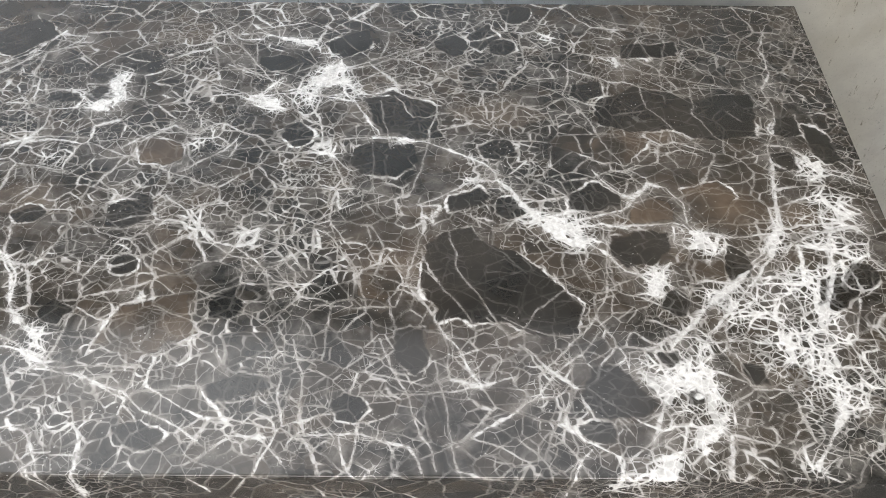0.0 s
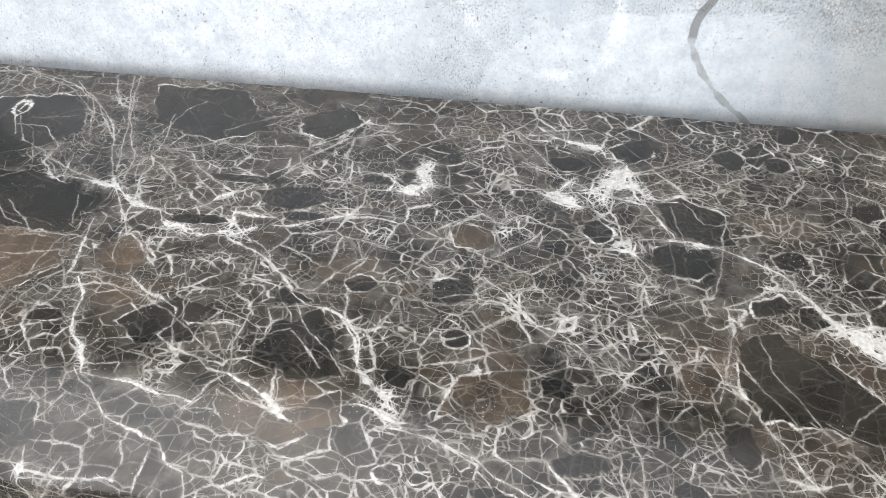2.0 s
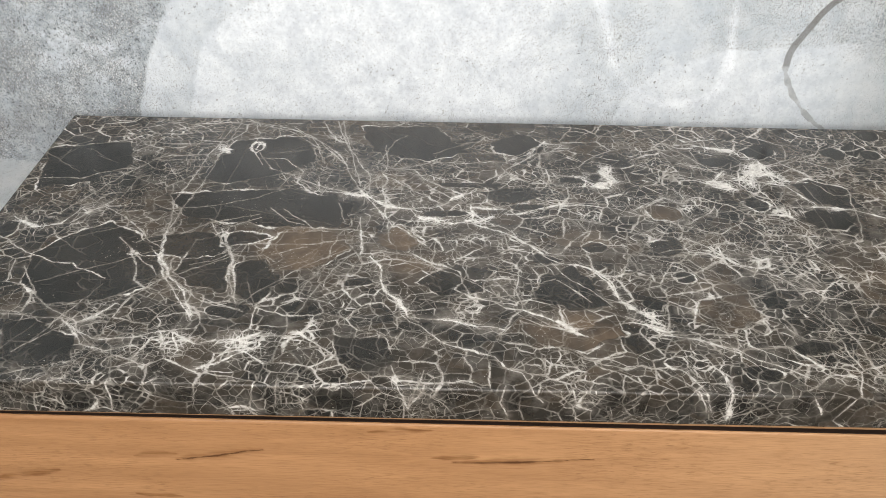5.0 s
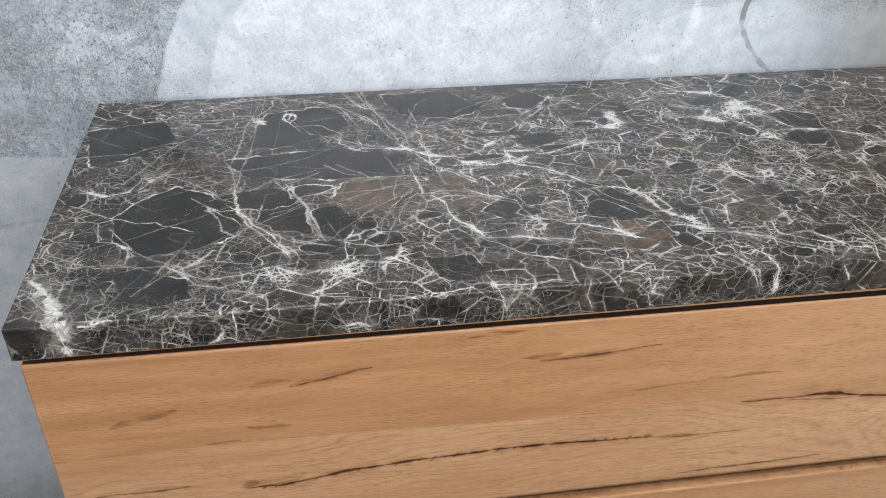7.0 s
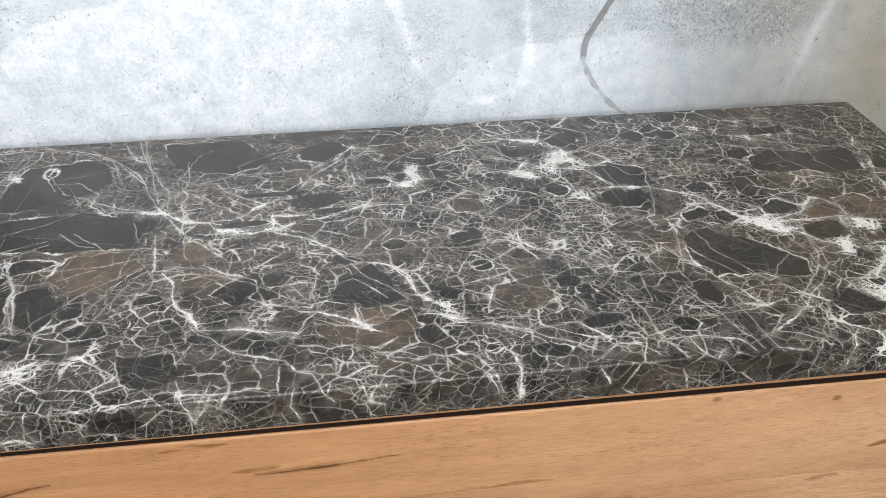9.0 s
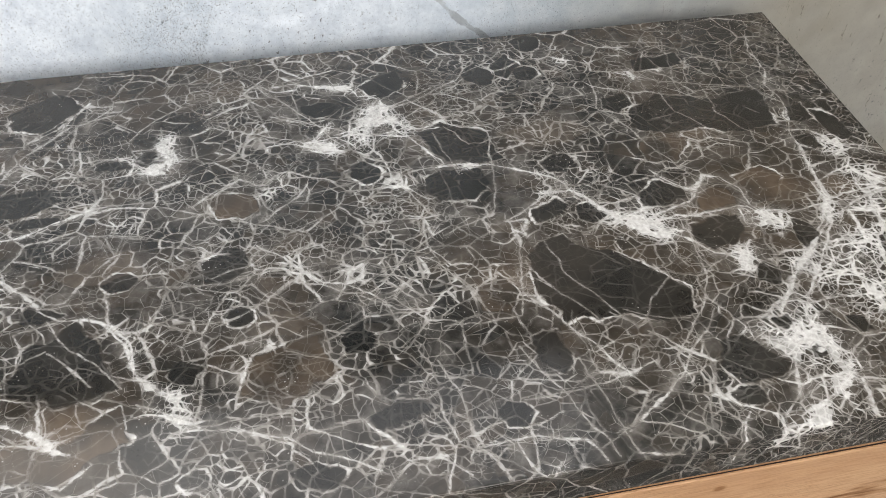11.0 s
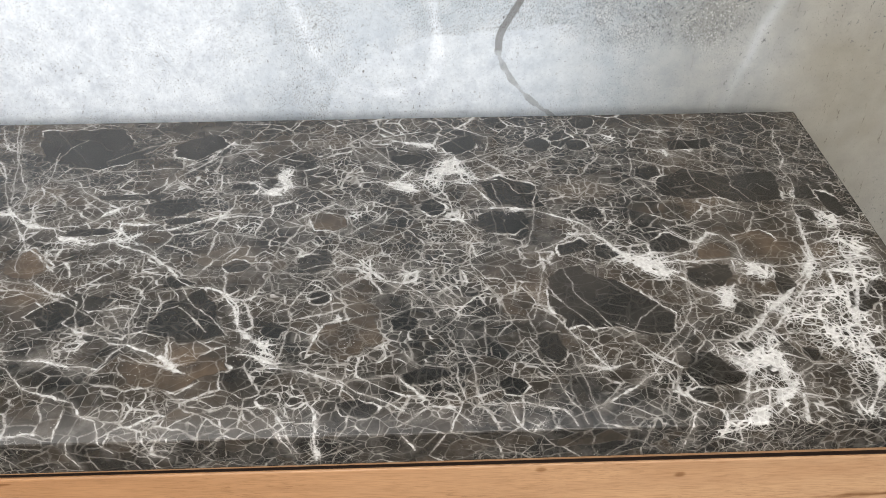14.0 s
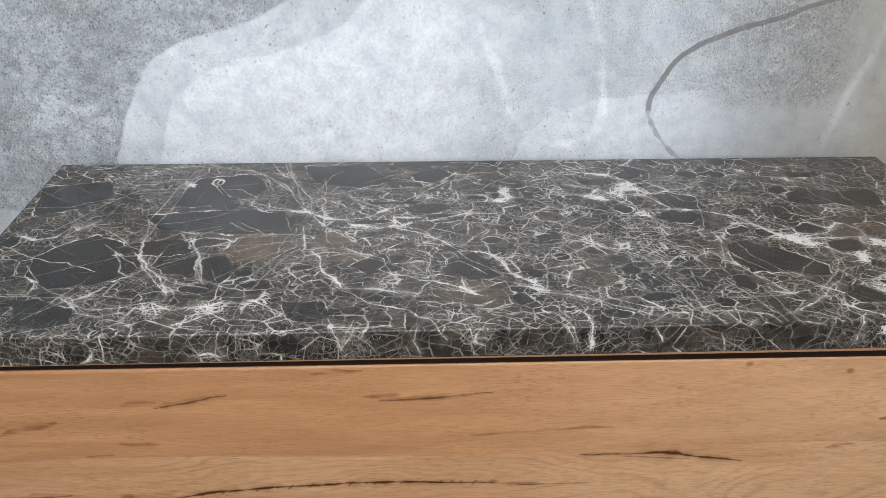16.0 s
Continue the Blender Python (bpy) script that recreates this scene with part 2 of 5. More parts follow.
def make_oak():
    k = Mat("oak_decor_board", 0.42)
    crack, knot, band, pale = k.attr("crack"), k.attr("knot"), k.attr("band"), k.attr("pale")
    g1 = k.noise(k.coords(0.9, 1.0, 9.0), 7, 5, 0.6, 0.4)
    g2 = k.noise(k.coords(1.2, 1.0, 22.0), 38, 4, 0.6)
    dash = k.noise(k.coords(1.0, 1.0, 17.0), 85, 3, 0.55)
    rings = k.node("ShaderNodeMath", {0: k.math("MULTIPLY", band, 6.283)}, "SINE").outputs[0]
    col = k.mix(k.span(g1, 0.3, 0.7), (0.355, 0.178, 0.080), (0.485, 0.262, 0.126))
    col = k.mix(k.math("MULTIPLY", pale, 0.65), col, (0.64, 0.44, 0.275))
    col = k.mix(k.span(g2, 0.46, 0.70, 0.0, 0.65), col, (0.28, 0.140, 0.060))
    col = k.mix(k.math("MULTIPLY", k.span(rings, 0.0, 1.0), k.math("MULTIPLY", k.span(pale, 0.0, 0.5, 0.09, 0.40), k.span(k.noise(k.coords(1, 1, 3), 14, 3), 0.35, 0.65, 0.25, 1.0))), col, (0.25, 0.112, 0.048))
    # short dark pores along the grain
    col = k.mix(k.math("MULTIPLY", k.span(dash, 0.56, 0.64, 0.0, 0.6), k.span(k.noise(k.coords(1, 1, 2), 9, 3), 0.40, 0.60)), col, (0.16, 0.072, 0.024))
    col = k.mix(k.math("MULTIPLY", knot, k.span(g2, 0.3, 0.7, 0.60, 1.1), True), col, (0.145, 0.062, 0.024))
    col = k.mix(crack, col, (0.055, 0.019, 0.008))
    k.base(col)
    k.set("Roughness", k.math("ADD", k.span(g2, 0.3, 0.7, 0.36, 0.5), k.math("MULTIPLY", k.math("MAXIMUM", crack, knot), 0.5), True))
    k.set("Specular IOR Level", k.span(k.math("MAXIMUM", crack, knot), 0.0, 0.6, 0.5, 0.08))
    k.bump(k.math("SUBTRACT", g2, k.math("MULTIPLY", crack, 3.0)), 0.12, 0.0006)
    return k.m


MARBLE, MURAL, OAK = make_marble(), make_mural(), make_oak()
MIRROR = Mat("mirror_glass", 0.02, 1.0, (0.9, 0.91, 0.9)).m


# ---- mesh helpers ----
def part(name, bm, material, parent=None, label="", smooth=False):
    me = bpy.data.meshes.new(name)
    bm.to_mesh(me)
    bm.free()
    if smooth:
        for p in me.polygons:
            p.use_smooth = True
    me.materials.append(material)
    ob = new(name, me)
    if parent is not None:
        ob.parent = parent
    return tagged(ob, label=label)


def box(x0, x1, y0, y1, z0, z1, bevel=0.0, segments=2):
    bm = bmesh.new()
    bmesh.ops.create_cube(bm, size=1.0)
    for v in bm.verts:
        v.co = ((x0 + x1) / 2 + v.co.x * (x1 - x0), (y0 + y1) / 2 + v.co.y * (y1 - y0), (z0 + z1) / 2 + v.co.z * (z1 - z0))
    if bevel:
        bmesh.ops.bevel(bm, geom=bm.edges[:], offset=bevel, segments=segments, profile=0.5, affect="EDGES")
    return bm


def sheet(name, xs, profile, material, fields, back=None):
    """A fine sheet: the profile (rows of two coordinates, y and z) drawn out along xs, closed at the back by the point row
    back, with named values for every point of the sheet."""
    nx, nr = len(xs), len(profile)
    co = np.empty((nr, nx, 3), np.float32)
    co[:, :, 0] = np.asarray(xs)[None, :]
    co[:, :, 1] = np.asarray(profile)[:, 0][:, None]
    co[:, :, 2] = np.asarray(profile)[:, 1][:, None]
    verts = co.reshape(-1, 3)
    idx = np.arange(nr * nx).reshape(nr, nx)
    quads = np.stack([idx[:-1, :-1], idx[1:, :-1], idx[1:, 1:], idx[:-1, 1:]], -1).reshape(-1, 4)
    loops = [quads.ravel()]
    sizes = [np.full(len(quads), 4)]
    extra = np.zeros((0, 3), np.float32)
    if back is not None:
        # closed body: back rows, the two ends and the far side
        n0 = len(verts)
        extra = np.array([(x, y, z) for y, z in back for x in (xs[0], xs[-1])], np.float32)
        nb = len(back)
        left = [int(i) for i in idx[:, 0]] + [n0 + 2 * i for i in range(nb)]
        right = [int(i) for i in idx[:, -1]] + [n0 + 2 * i + 1 for i in range(nb)]
        faces = [left[::-1], right]
        # under side and rear, each from the last row round to the first
        faces.append([int(i) for i in idx[-1, :]][::-1] + [n0, n0 + 1])
        for i in range(nb - 1):
            faces.append([n0 + 2 * i + 1, n0 + 2 * i, n0 + 2 * i + 2, n0 + 2 * i + 3])
        faces.append([n0 + 2 * nb - 1, n0 + 2 * nb - 2] + [int(i) for i in idx[0, :]])
        for f in faces:
            loops.append(np.array(f))
            sizes.append(np.array([len(f)]))
    verts = np.concatenate([verts, extra])
    loops, sizes = np.concatenate(loops).astype(np.int32), np.concatenate(sizes).astype(np.int32)
    me = bpy.data.meshes.new(name)
    me.vertices.add(len(verts))
    me.vertices.foreach_set("co", verts.astype(np.float32).ravel())
    me.loops.add(len(loops))
    me.loops.foreach_set("vertex_index", loops)
    me.polygons.add(len(sizes))
    starts = np.concatenate([[0], np.cumsum(sizes)[:-1]]).astype(np.int32)
    me.polygons.foreach_set("loop_start", starts)
    me.update(calc_edges=True)
    me.validate()
    for key, f in fields.items():
        a = me.attributes.new(key, "FLOAT", "POINT")
        vals = np.concatenate([np.asarray(f, np.float32).ravel(), np.zeros(len(extra), np.float32)])
        a.data.foreach_set("value", vals)
    me.materials.append(material)
    return new(name, me)


# ---- pattern helpers (numpy) ----


def value_noise(u, v, scale, seed, octaves=4, rough=0.5):
    """Smooth fractal noise in about -1..1 at points u, v; scale: metres of the largest blotch."""
    total, amp, norm = np.zeros_like(u), 1.0, 0.0
    for o in range(octaves):
        g = np.random.default_rng(seed + 31 * o).random((256, 256)).astype(np.float32) * 2 - 1
        x, y = u / scale + 17.3, v / scale + 9.1
        xi, yi = np.floor(x).astype(int), np.floor(y).astype(int)
        fx, fy = x - xi, y - yi
        fx, fy = fx * fx * (3 - 2 * fx), fy * fy * (3 - 2 * fy)
        a, b = g[yi % 256, xi % 256], g[yi % 256, (xi + 1) % 256]
        c, d = g[(yi + 1) % 256, xi % 256], g[(yi + 1) % 256, (xi + 1) % 256]
        total += amp * ((a * (1 - fx) + b * fx) * (1 - fy) + (c * (1 - fx) + d * fx) * fy)
        norm += amp
        amp *= rough
        scale *= 0.5
    return total / norm * 1.6


def fragments(u, v, size, seed, stretch, turn):
    """A field of broken pieces. For each point: its distance to the nearest and to the second border, a random number of
    each of the two borders, and one of the piece."""
    r = np.random.default_rng(seed)
    jx, jy, jv = (0.12 + 0.76 * r.random((128, 128)).astype(np.float32) for _ in range(3))
    c, n = math.cos(radians(turn)), math.sin(radians(turn))
    x, y = (c * u - n * v) / (size * stretch) + 40, (n * u + c * v) / size * stretch + 40
    xi, yi = np.floor(x).astype(int), np.floor(y).astype(int)
    best = [[np.full(u.shape, 9.0, np.float32)] + [np.zeros(u.shape, np.float32) for _ in range(3)] for _ in range(3)]
    for dy in (-1, 0, 1):
        for dx in (-1, 0, 1):
            cx, cy = (xi + dx) % 128, (yi + dy) % 128
            px, py = xi + dx + jx[cy, cx], yi + dy + jy[cy, cx]
            item = [(px - x) ** 2 + (py - y) ** 2, px, py, jv[cy, cx]]
            for slot in best:
                near = item[0] < slot[0]
                for q in range(4):
                    slot[q], item[q] = np.where(near, item[q], slot[q]), np.where(near, slot[q], item[q])
    out = []
    for other in best[1:]:
        gap = np.hypot(other[1] - best[0][1], other[2] - best[0][2]) + 1e-6
        out.append(((other[0] - best[0][0]) / (2 * gap) * size, (other[3] + best[0][3]) * 9.37 % 1))
    return out, best[0][3]


def line_distance(u, v, pts):
    """Distance from the points u, v to a polyline, and how far along it (0 to 1)."""
    best = np.full(u.shape, 9.0, np.float32)
    along = np.zeros(u.shape, np.float32)
    n = len(pts) - 1
    for i, ((x0, y0), (x1, y1)) in enumerate(zip(pts[:-1], pts[1:])):
        dx, dy = x1 - x0, y1 - y0
        t = np.clip(((u - x0) * dx + (v - y0) * dy) / (dx * dx + dy * dy + 1e-12), 0, 1)
        d = np.hypot(u - x0 - t * dx, v - y0 - t * dy)
        near = d < best
        best = np.where(near, d, best)
        along = np.where(near, (i + t) / n, along)
    return best, along


def depth_inside(u, v, corners):
    """How deep the points lie inside a closed outline; negative outside it."""
    ring = [*corners, corners[0]]
    d, _ = line_distance(u, v, ring)
    odd = np.zeros(u.shape, bool)
    for (x0, y0), (x1, y1) in zip(ring[:-1], ring[1:]):
        odd ^= ((y0 > v) != (y1 > v)) & (u < x0 + (v - y0) * (x1 - x0) / (y1 - y0 + 1e-12))
    return np.where(odd, d, -d)


def smooth_step(x, a, b):
    t = np.clip((x - a) / (b - a), 0, 1)
    return t * t * (3 - 2 * t)


# ---- the marble top ----
VEINS, CLASTS, PALE, PATCHES, BROWNS, SHARDS, BROWN_SHARDS, CHALK = ([] for _ in range(8))


def vein(millimetres, white, *points):
    VEINS.append((millimetres * (0.00048 + 0.0002 * max(0, white - 0.6)), white, points))


def clast(x, y, rx, ry):
    CLASTS.append((x, y, rx, ry))


def pale_clast(x, y, rx, ry):
    PALE.append((x, y, rx, ry))


def patch(x, y, r, busy, white):
    PATCHES.append((x, y, r, busy, white))


def brown(x, y, r, amount):
    BROWNS.append((x, y, r, amount))


def shard(*corners):
    SHARDS.append(corners)


def brown_shard(*corners):
    BROWN_SHARDS.append(corners)


def chalk(*corners):
    CHALK.append(corners)


vein(4, 1, (0.781, -0.136), (0.786, -0.112), (0.791, -0.094), (0.801, -0.079))
vein(4, 1, (0.773, -0.119), (0.787, -0.127), (0.805, -0.130), (0.817, -0.132))
vein(4, 1, (0.729, -0.128), (0.748, -0.135), (0.764, -0.141))
vein(3, .95, (0.751, -0.123), (0.758, -0.109))
vein(4, 1, (0.733, -0.125), (0.769, -0.125), (0.781, -0.123))
vein(3, .9, (0.801, -0.079), (0.807, -0.105), (0.810, -0.122), (0.817, -0.131))
vein(4, 1, (0.817, -0.131), (0.826, -0.146), (0.838, -0.171))
vein(4, 1, (0.831, -0.176), (0.852, -0.174), (0.869, -0.177), (0.886, -0.184), (0.908, -0.195))
vein(4, 1, (0.818, -0.117), (0.828, -0.123), (0.841, -0.120), (0.847, -0.117))
vein(3, .95, (0.751, -0.055), (0.766, -0.057), (0.783, -0.061), (0.786, -0.072), (0.801, -0.072))
vein(3, .8, (0.712, -0.050), (0.722, -0.034), (0.735, -0.046), (0.751, -0.055))
vein(2, .8, (0.742, -0.021), (0.751, -0.038), (0.751, -0.055))
vein(4, .85, (0.908, -0.195), (0.924, -0.205), (0.930, -0.218), (0.940, -0.229), (0.949, -0.247), (0.958, -0.255), (0.974, -0.264))
vein(5, .8, (0.958, -0.256), (0.974, -0.261), (0.992, -0.271))
vein(3, .6, (0.930, -0.218), (0.911, -0.217), (0.895, -0.227), (0.883, -0.236), (0.869, -0.244))
vein(2, .55, (0.823, -0.250), (0.847, -0.242), (0.862, -0.233), (0.870, -0.207), (0.873, -0.200))
vein(4, .8, (0.974, -0.261), (0.998, -0.253), (1.015, -0.248), (1.024, -0.237), (1.039, -0.220), (1.050, -0.225), (1.058, -0.239), (1.059, -0.260), (1.065, -0.268))
vein(2.5, .85, (0.974, -0.264), (0.998, -0.260), (1.017, -0.261), (1.049, -0.259), (1.058, -0.263))
vein(4, .75, (0.999, -0.206), (1.008, -0.223), (1.021, -0.235), (1.039, -0.222))
vein(5, .85, (1.048, -0.263), (1.046, -0.276), (1.055, -0.283), (1.072, -0.281), (1.078, -0.270), (1.065, -0.268))
vein(3.5, .85, (0.974, -0.264), (0.988, -0.274), (1.000, -0.286), (1.012, -0.301), (1.026, -0.306))
vein(3, .6, (1.026, -0.306), (1.037, -0.310), (1.046, -0.322), (1.059, -0.332))
vein(2, .6, (1.004, -0.264), (0.999, -0.286), (0.998, -0.306), (0.994, -0.329), (0.981, -0.347), (0.965, -0.364), (0.946, -0.383))
vein(3, .6, (1.022, -0.320), (1.031, -0.310), (1.038, -0.301), (1.043, -0.293))
vein(6, .8, (1.115, -0.280), (1.095, -0.301), (1.077, -0.315), (1.059, -0.332), (1.046, -0.346), (1.032, -0.363))
vein(4, .7, (1.148, -0.142), (1.135, -0.180), (1.130, -0.210), (1.127, -0.238), (1.125, -0.260), (1.115, -0.280))
vein(4, .7, (1.133, -0.177), (1.152, -0.181), (1.164, -0.198), (1.182, -0.209), (1.197, -0.215))
vein(2.5, .6, (1.163, -0.040), (1.155, -0.063), (1.157, -0.093), (1.145, -0.115), (1.148, -0.142))
vein(2, .5, (1.129, -0.108), (1.137, -0.132), (1.148, -0.142))
vein(4, .7, (1.160, -0.259), (1.150, -0.285), (1.148, -0.304), (1.140, -0.323), (1.136, -0.341))
vein(5, .7, (1.119, -0.280), (1.141, -0.271), (1.162, -0.265), (1.183, -0.260))
vein(5, .8, (1.127, -0.371), (1.125, -0.394), (1.125, -0.409), (1.111, -0.431), (1.102, -0.442))
vein(3, .6, (1.120, -0.350), (1.118, -0.371), (1.122, -0.387))
vein(4, .95, (1.007, -0.380), (1.019, -0.382), (1.028, -0.389), (1.042, -0.387), (1.050, -0.377))
vein(4, .85, (1.051, -0.355), (1.049, -0.375), (1.055, -0.391), (1.058, -0.408))
vein(6, .9, (1.051, -0.419), (1.036, -0.427), (1.023, -0.436), (1.013, -0.442), (0.999, -0.449))
vein(3, .7, (1.023, -0.395), (1.018, -0.407), (1.012, -0.425), (0.997, -0.439))
vein(3, .85, (0.960, -0.469), (0.964, -0.448), (0.968, -0.439), (0.977, -0.432))
vein(3, .8, (0.640, -0.379), (0.658, -0.383), (0.681, -0.391), (0.697, -0.396), (0.706, -0.404), (0.712, -0.408), (0.723, -0.413), (0.736, -0.419), (0.747, -0.427))
vein(2, .95, (0.742, -0.391), (0.749, -0.400), (0.757, -0.411), (0.761, -0.415))
vein(2.5, .7, (0.764, -0.424), (0.781, -0.425), (0.791, -0.432), (0.799, -0.441))
vein(2.5, .6, (0.796, -0.357), (0.803, -0.378), (0.804, -0.397), (0.806, -0.416), (0.808, -0.423))
vein(2.5, .75, (0.808, -0.423), (0.823, -0.421), (0.842, -0.421), (0.859, -0.428), (0.869, -0.431), (0.874, -0.439), (0.877, -0.447))
vein(2, .6, (0.807, -0.425), (0.816, -0.437), (0.821, -0.447))
vein(2.5, .7, (0.828, -0.423), (0.830, -0.434), (0.836, -0.446))
vein(2, .6, (0.865, -0.312), (0.875, -0.330), (0.888, -0.352))
vein(2.5, .75, (0.888, -0.352), (0.898, -0.364), (0.905, -0.377), (0.914, -0.389))
vein(1.8, .6, (0.849, -0.357), (0.857, -0.381), (0.866, -0.397), (0.875, -0.419), (0.882, -0.433), (0.885, -0.447))
vein(3, .8, (0.898, -0.430), (0.911, -0.421), (0.928, -0.411), (0.938, -0.402), (0.949, -0.392))
vein(2.5, .7, (0.895, -0.393), (0.914, -0.389), (0.933, -0.384))
vein(2.5, .6, (0.949, -0.392), (0.961, -0.376), (0.975, -0.368), (0.988, -0.351))
vein(3, .7, (0.895, -0.426), (0.896, -0.447), (0.904, -0.448), (0.923, -0.454))
vein(5, .8, (0.844, -0.450), (0.850, -0.442))
vein(2, .6, (0.741, -0.444), (0.751, -0.438), (0.761, -0.425))
vein(3, .85, (0.590, -0.293), (0.602, -0.310), (0.612, -0.337), (0.617, -0.346), (0.632, -0.354))
vein(2.5, .6, (0.611, -0.355), (0.630, -0.369), (0.640, -0.379))
vein(3, .8, (0.676, -0.424), (0.683, -0.442), (0.683, -0.471))
vein(2.5, .65, (0.643, -0.421), (0.653, -0.433), (0.660, -0.445), (0.667, -0.467))
vein(4, .8, (0.721, -0.267), (0.734, -0.278), (0.745, -0.282), (0.758, -0.278), (0.760, -0.266), (0.750, -0.269), (0.747, -0.277))
vein(2, .75, (0.745, -0.282), (0.762, -0.294), (0.771, -0.306), (0.779, -0.313), (0.806, -0.315))
vein(2, .5, (0.719, -0.268), (0.702, -0.281), (0.685, -0.292), (0.670, -0.290))
vein(2, .6, (0.777, -0.266), (0.783, -0.284), (0.792, -0.296), (0.800, -0.308))
vein(3, .6, (0.871, -0.244), (0.874, -0.260), (0.871, -0.283), (0.865, -0.302), (0.865, -0.312))
vein(3, .75, (0.872, -0.245), (0.884, -0.243), (0.880, -0.260), (0.872, -0.252))
vein(4, 1, (0.622, -0.107), (0.628, -0.131), (0.611, -0.140), (0.602, -0.130))
vein(4, 1, (0.627, -0.106), (0.623, -0.114), (0.627, -0.127))
vein(2.5, .8, (0.602, -0.114), (0.617, -0.113), (0.626, -0.107))
vein(2, .7, (0.569, -0.120), (0.588, -0.122), (0.601, -0.120))
vein(3.5, .6, (0.522, -0.088), (0.542, -0.076), (0.555, -0.058), (0.563, -0.048), (0.587, -0.052))
vein(2, .5, (0.563, -0.048), (0.565, -0.067), (0.586, -0.063))
vein(3, .6, (0.645, -0.189), (0.659, -0.176), (0.682, -0.162), (0.697, -0.173), (0.710, -0.163), (0.714, -0.173))
vein(3, .6, (0.696, -0.212), (0.707, -0.203), (0.725, -0.188), (0.732, -0.176))
vein(2, .5, (0.693, -0.176), (0.699, -0.194), (0.707, -0.206))
vein(2, .5, (0.985, -0.130), (1.001, -0.150), (1.007, -0.175), (1.024, -0.207))
vein(1.4, .5, (1.031, -0.084), (1.057, -0.094), (1.101, -0.108), (1.131, -0.116))
vein(1.2, .5, (1.046, -0.109), (1.049, -0.136), (1.068, -0.168), (1.087, -0.182))
vein(1.2, .5, (1.087, -0.115), (1.084, -0.142), (1.094, -0.168), (1.112, -0.185))
vein(1.4, .45, (1.009, -0.018), (1.040, -0.050), (1.080, -0.041), (1.113, -0.072))
vein(2, .6, (0.895, -0.044), (0.910, -0.055), (0.924, -0.051), (0.936, -0.045))
vein(2, .6, (0.805, -0.126), (0.822, -0.105), (0.849, -0.090))
vein(2, .55, (0.886, -0.145), (0.878, -0.164), (0.872, -0.201))
vein(1.5, .5, (0.850, -0.125), (0.864, -0.152), (0.895, -0.145))
vein(2, .5, (0.683, -0.124), (0.705, -0.119), (0.729, -0.128))
vein(1.6, .5, (0.891, -0.267), (0.895, -0.287), (0.899, -0.302), (0.924, -0.343), (0.930, -0.354))
vein(1.6, .5, (0.876, -0.302), (0.886, -0.312), (0.895, -0.325), (0.909, -0.347))
vein(1.8, .55, (0.874, -0.283), (0.878, -0.300), (0.886, -0.312))
vein(1.6, .5, (0.969, -0.318), (0.950, -0.332), (0.938, -0.351), (0.932, -0.356))
vein(1.6, .5, (0.927, -0.339), (0.952, -0.351), (0.969, -0.355))
vein(2.2, .55, (0.963, -0.304), (0.969, -0.315), (0.979, -0.331))
vein(1.6, .5, (0.835, -0.303), (0.849, -0.298), (0.865, -0.298))
vein(1.6, .5, (0.822, -0.288), (0.835, -0.312), (0.840, -0.335))
vein(1.8, .55, (0.807, -0.333), (0.829, -0.334), (0.858, -0.333), (0.865, -0.312))
vein(1.8, .5, (0.807, -0.268), (0.820, -0.288), (0.836, -0.317))
vein(2, .6, (0.937, -0.360), (0.944, -0.372), (0.950, -0.380))
vein(1.6, .5, (0.841, -0.397), (0.861, -0.397), (0.878, -0.397), (0.895, -0.393))
vein(1.4, .5, (0.884, -0.373), (0.891, -0.404), (0.895, -0.426))
vein(1.4, .5, (0.917, -0.339), (0.930, -0.352))
vein(1.4, .5, (0.956, -0.392), (0.964, -0.418), (0.973, -0.429))
vein(1.4, .5, (0.931, -0.426), (0.943, -0.436), (0.952, -0.446))
vein(1.8, .6, (0.764, -0.382), (0.772, -0.385), (0.782, -0.387), (0.795, -0.378))
vein(1.4, .5, (0.653, -0.379), (0.702, -0.379), (0.699, -0.398))
vein(1.4, .5, (0.703, -0.398), (0.725, -0.394), (0.743, -0.392))
vein(1.4, .5, (0.552, -0.178), (0.573, -0.176), (0.595, -0.177), (0.620, -0.175))
vein(1.6, .5, (0.588, -0.210), (0.614, -0.216), (0.627, -0.201))
vein(1.6, .5, (0.658, -0.259), (0.681, -0.254), (0.690, -0.243))
vein(2, .5, (0.656, -0.267), (0.675, -0.264), (0.698, -0.262), (0.716, -0.263))
patch(0.803, -0.105, 0.018, .3, .45)
patch(0.704, -0.188, 0.019, .3, .35)
patch(0.800, -0.190, 0.012, .3, .5)
patch(0.826, -0.226, 0.009, .3, .5)
patch(0.908, -0.217, 0.011, .3, .5)
patch(0.962, -0.206, 0.013, .3, .45)
patch(0.867, -0.079, 0.013, .2, .35)
patch(0.915, -0.043, 0.022, .2, .3)
patch(0.975, -0.046, 0.008, .3, .8)
patch(1.029, -0.082, 0.008, .4, .95)
patch(1.031, -0.313, 0.010, .3, .5)
patch(0.981, -0.264, 0.023, .4, .5)
patch(1.063, -0.275, 0.010, .3, .9)
patch(1.134, -0.280, 0.031, .4, .4)
patch(1.120, -0.337, 0.029, .5, .35)
patch(1.094, -0.337, 0.026, .5, .35)
patch(1.144, -0.354, 0.021, .4, .35)
patch(1.154, -0.135, 0.027, .4, .35)
patch(1.171, -0.204, 0.019, .3, .4)
patch(1.039, -0.403, 0.024, .4, .45)
patch(1.016, -0.442, 0.022, .4, .35)
patch(1.117, -0.424, 0.016, .3, .35)
patch(1.025, -0.386, 0.010, .3, .25)
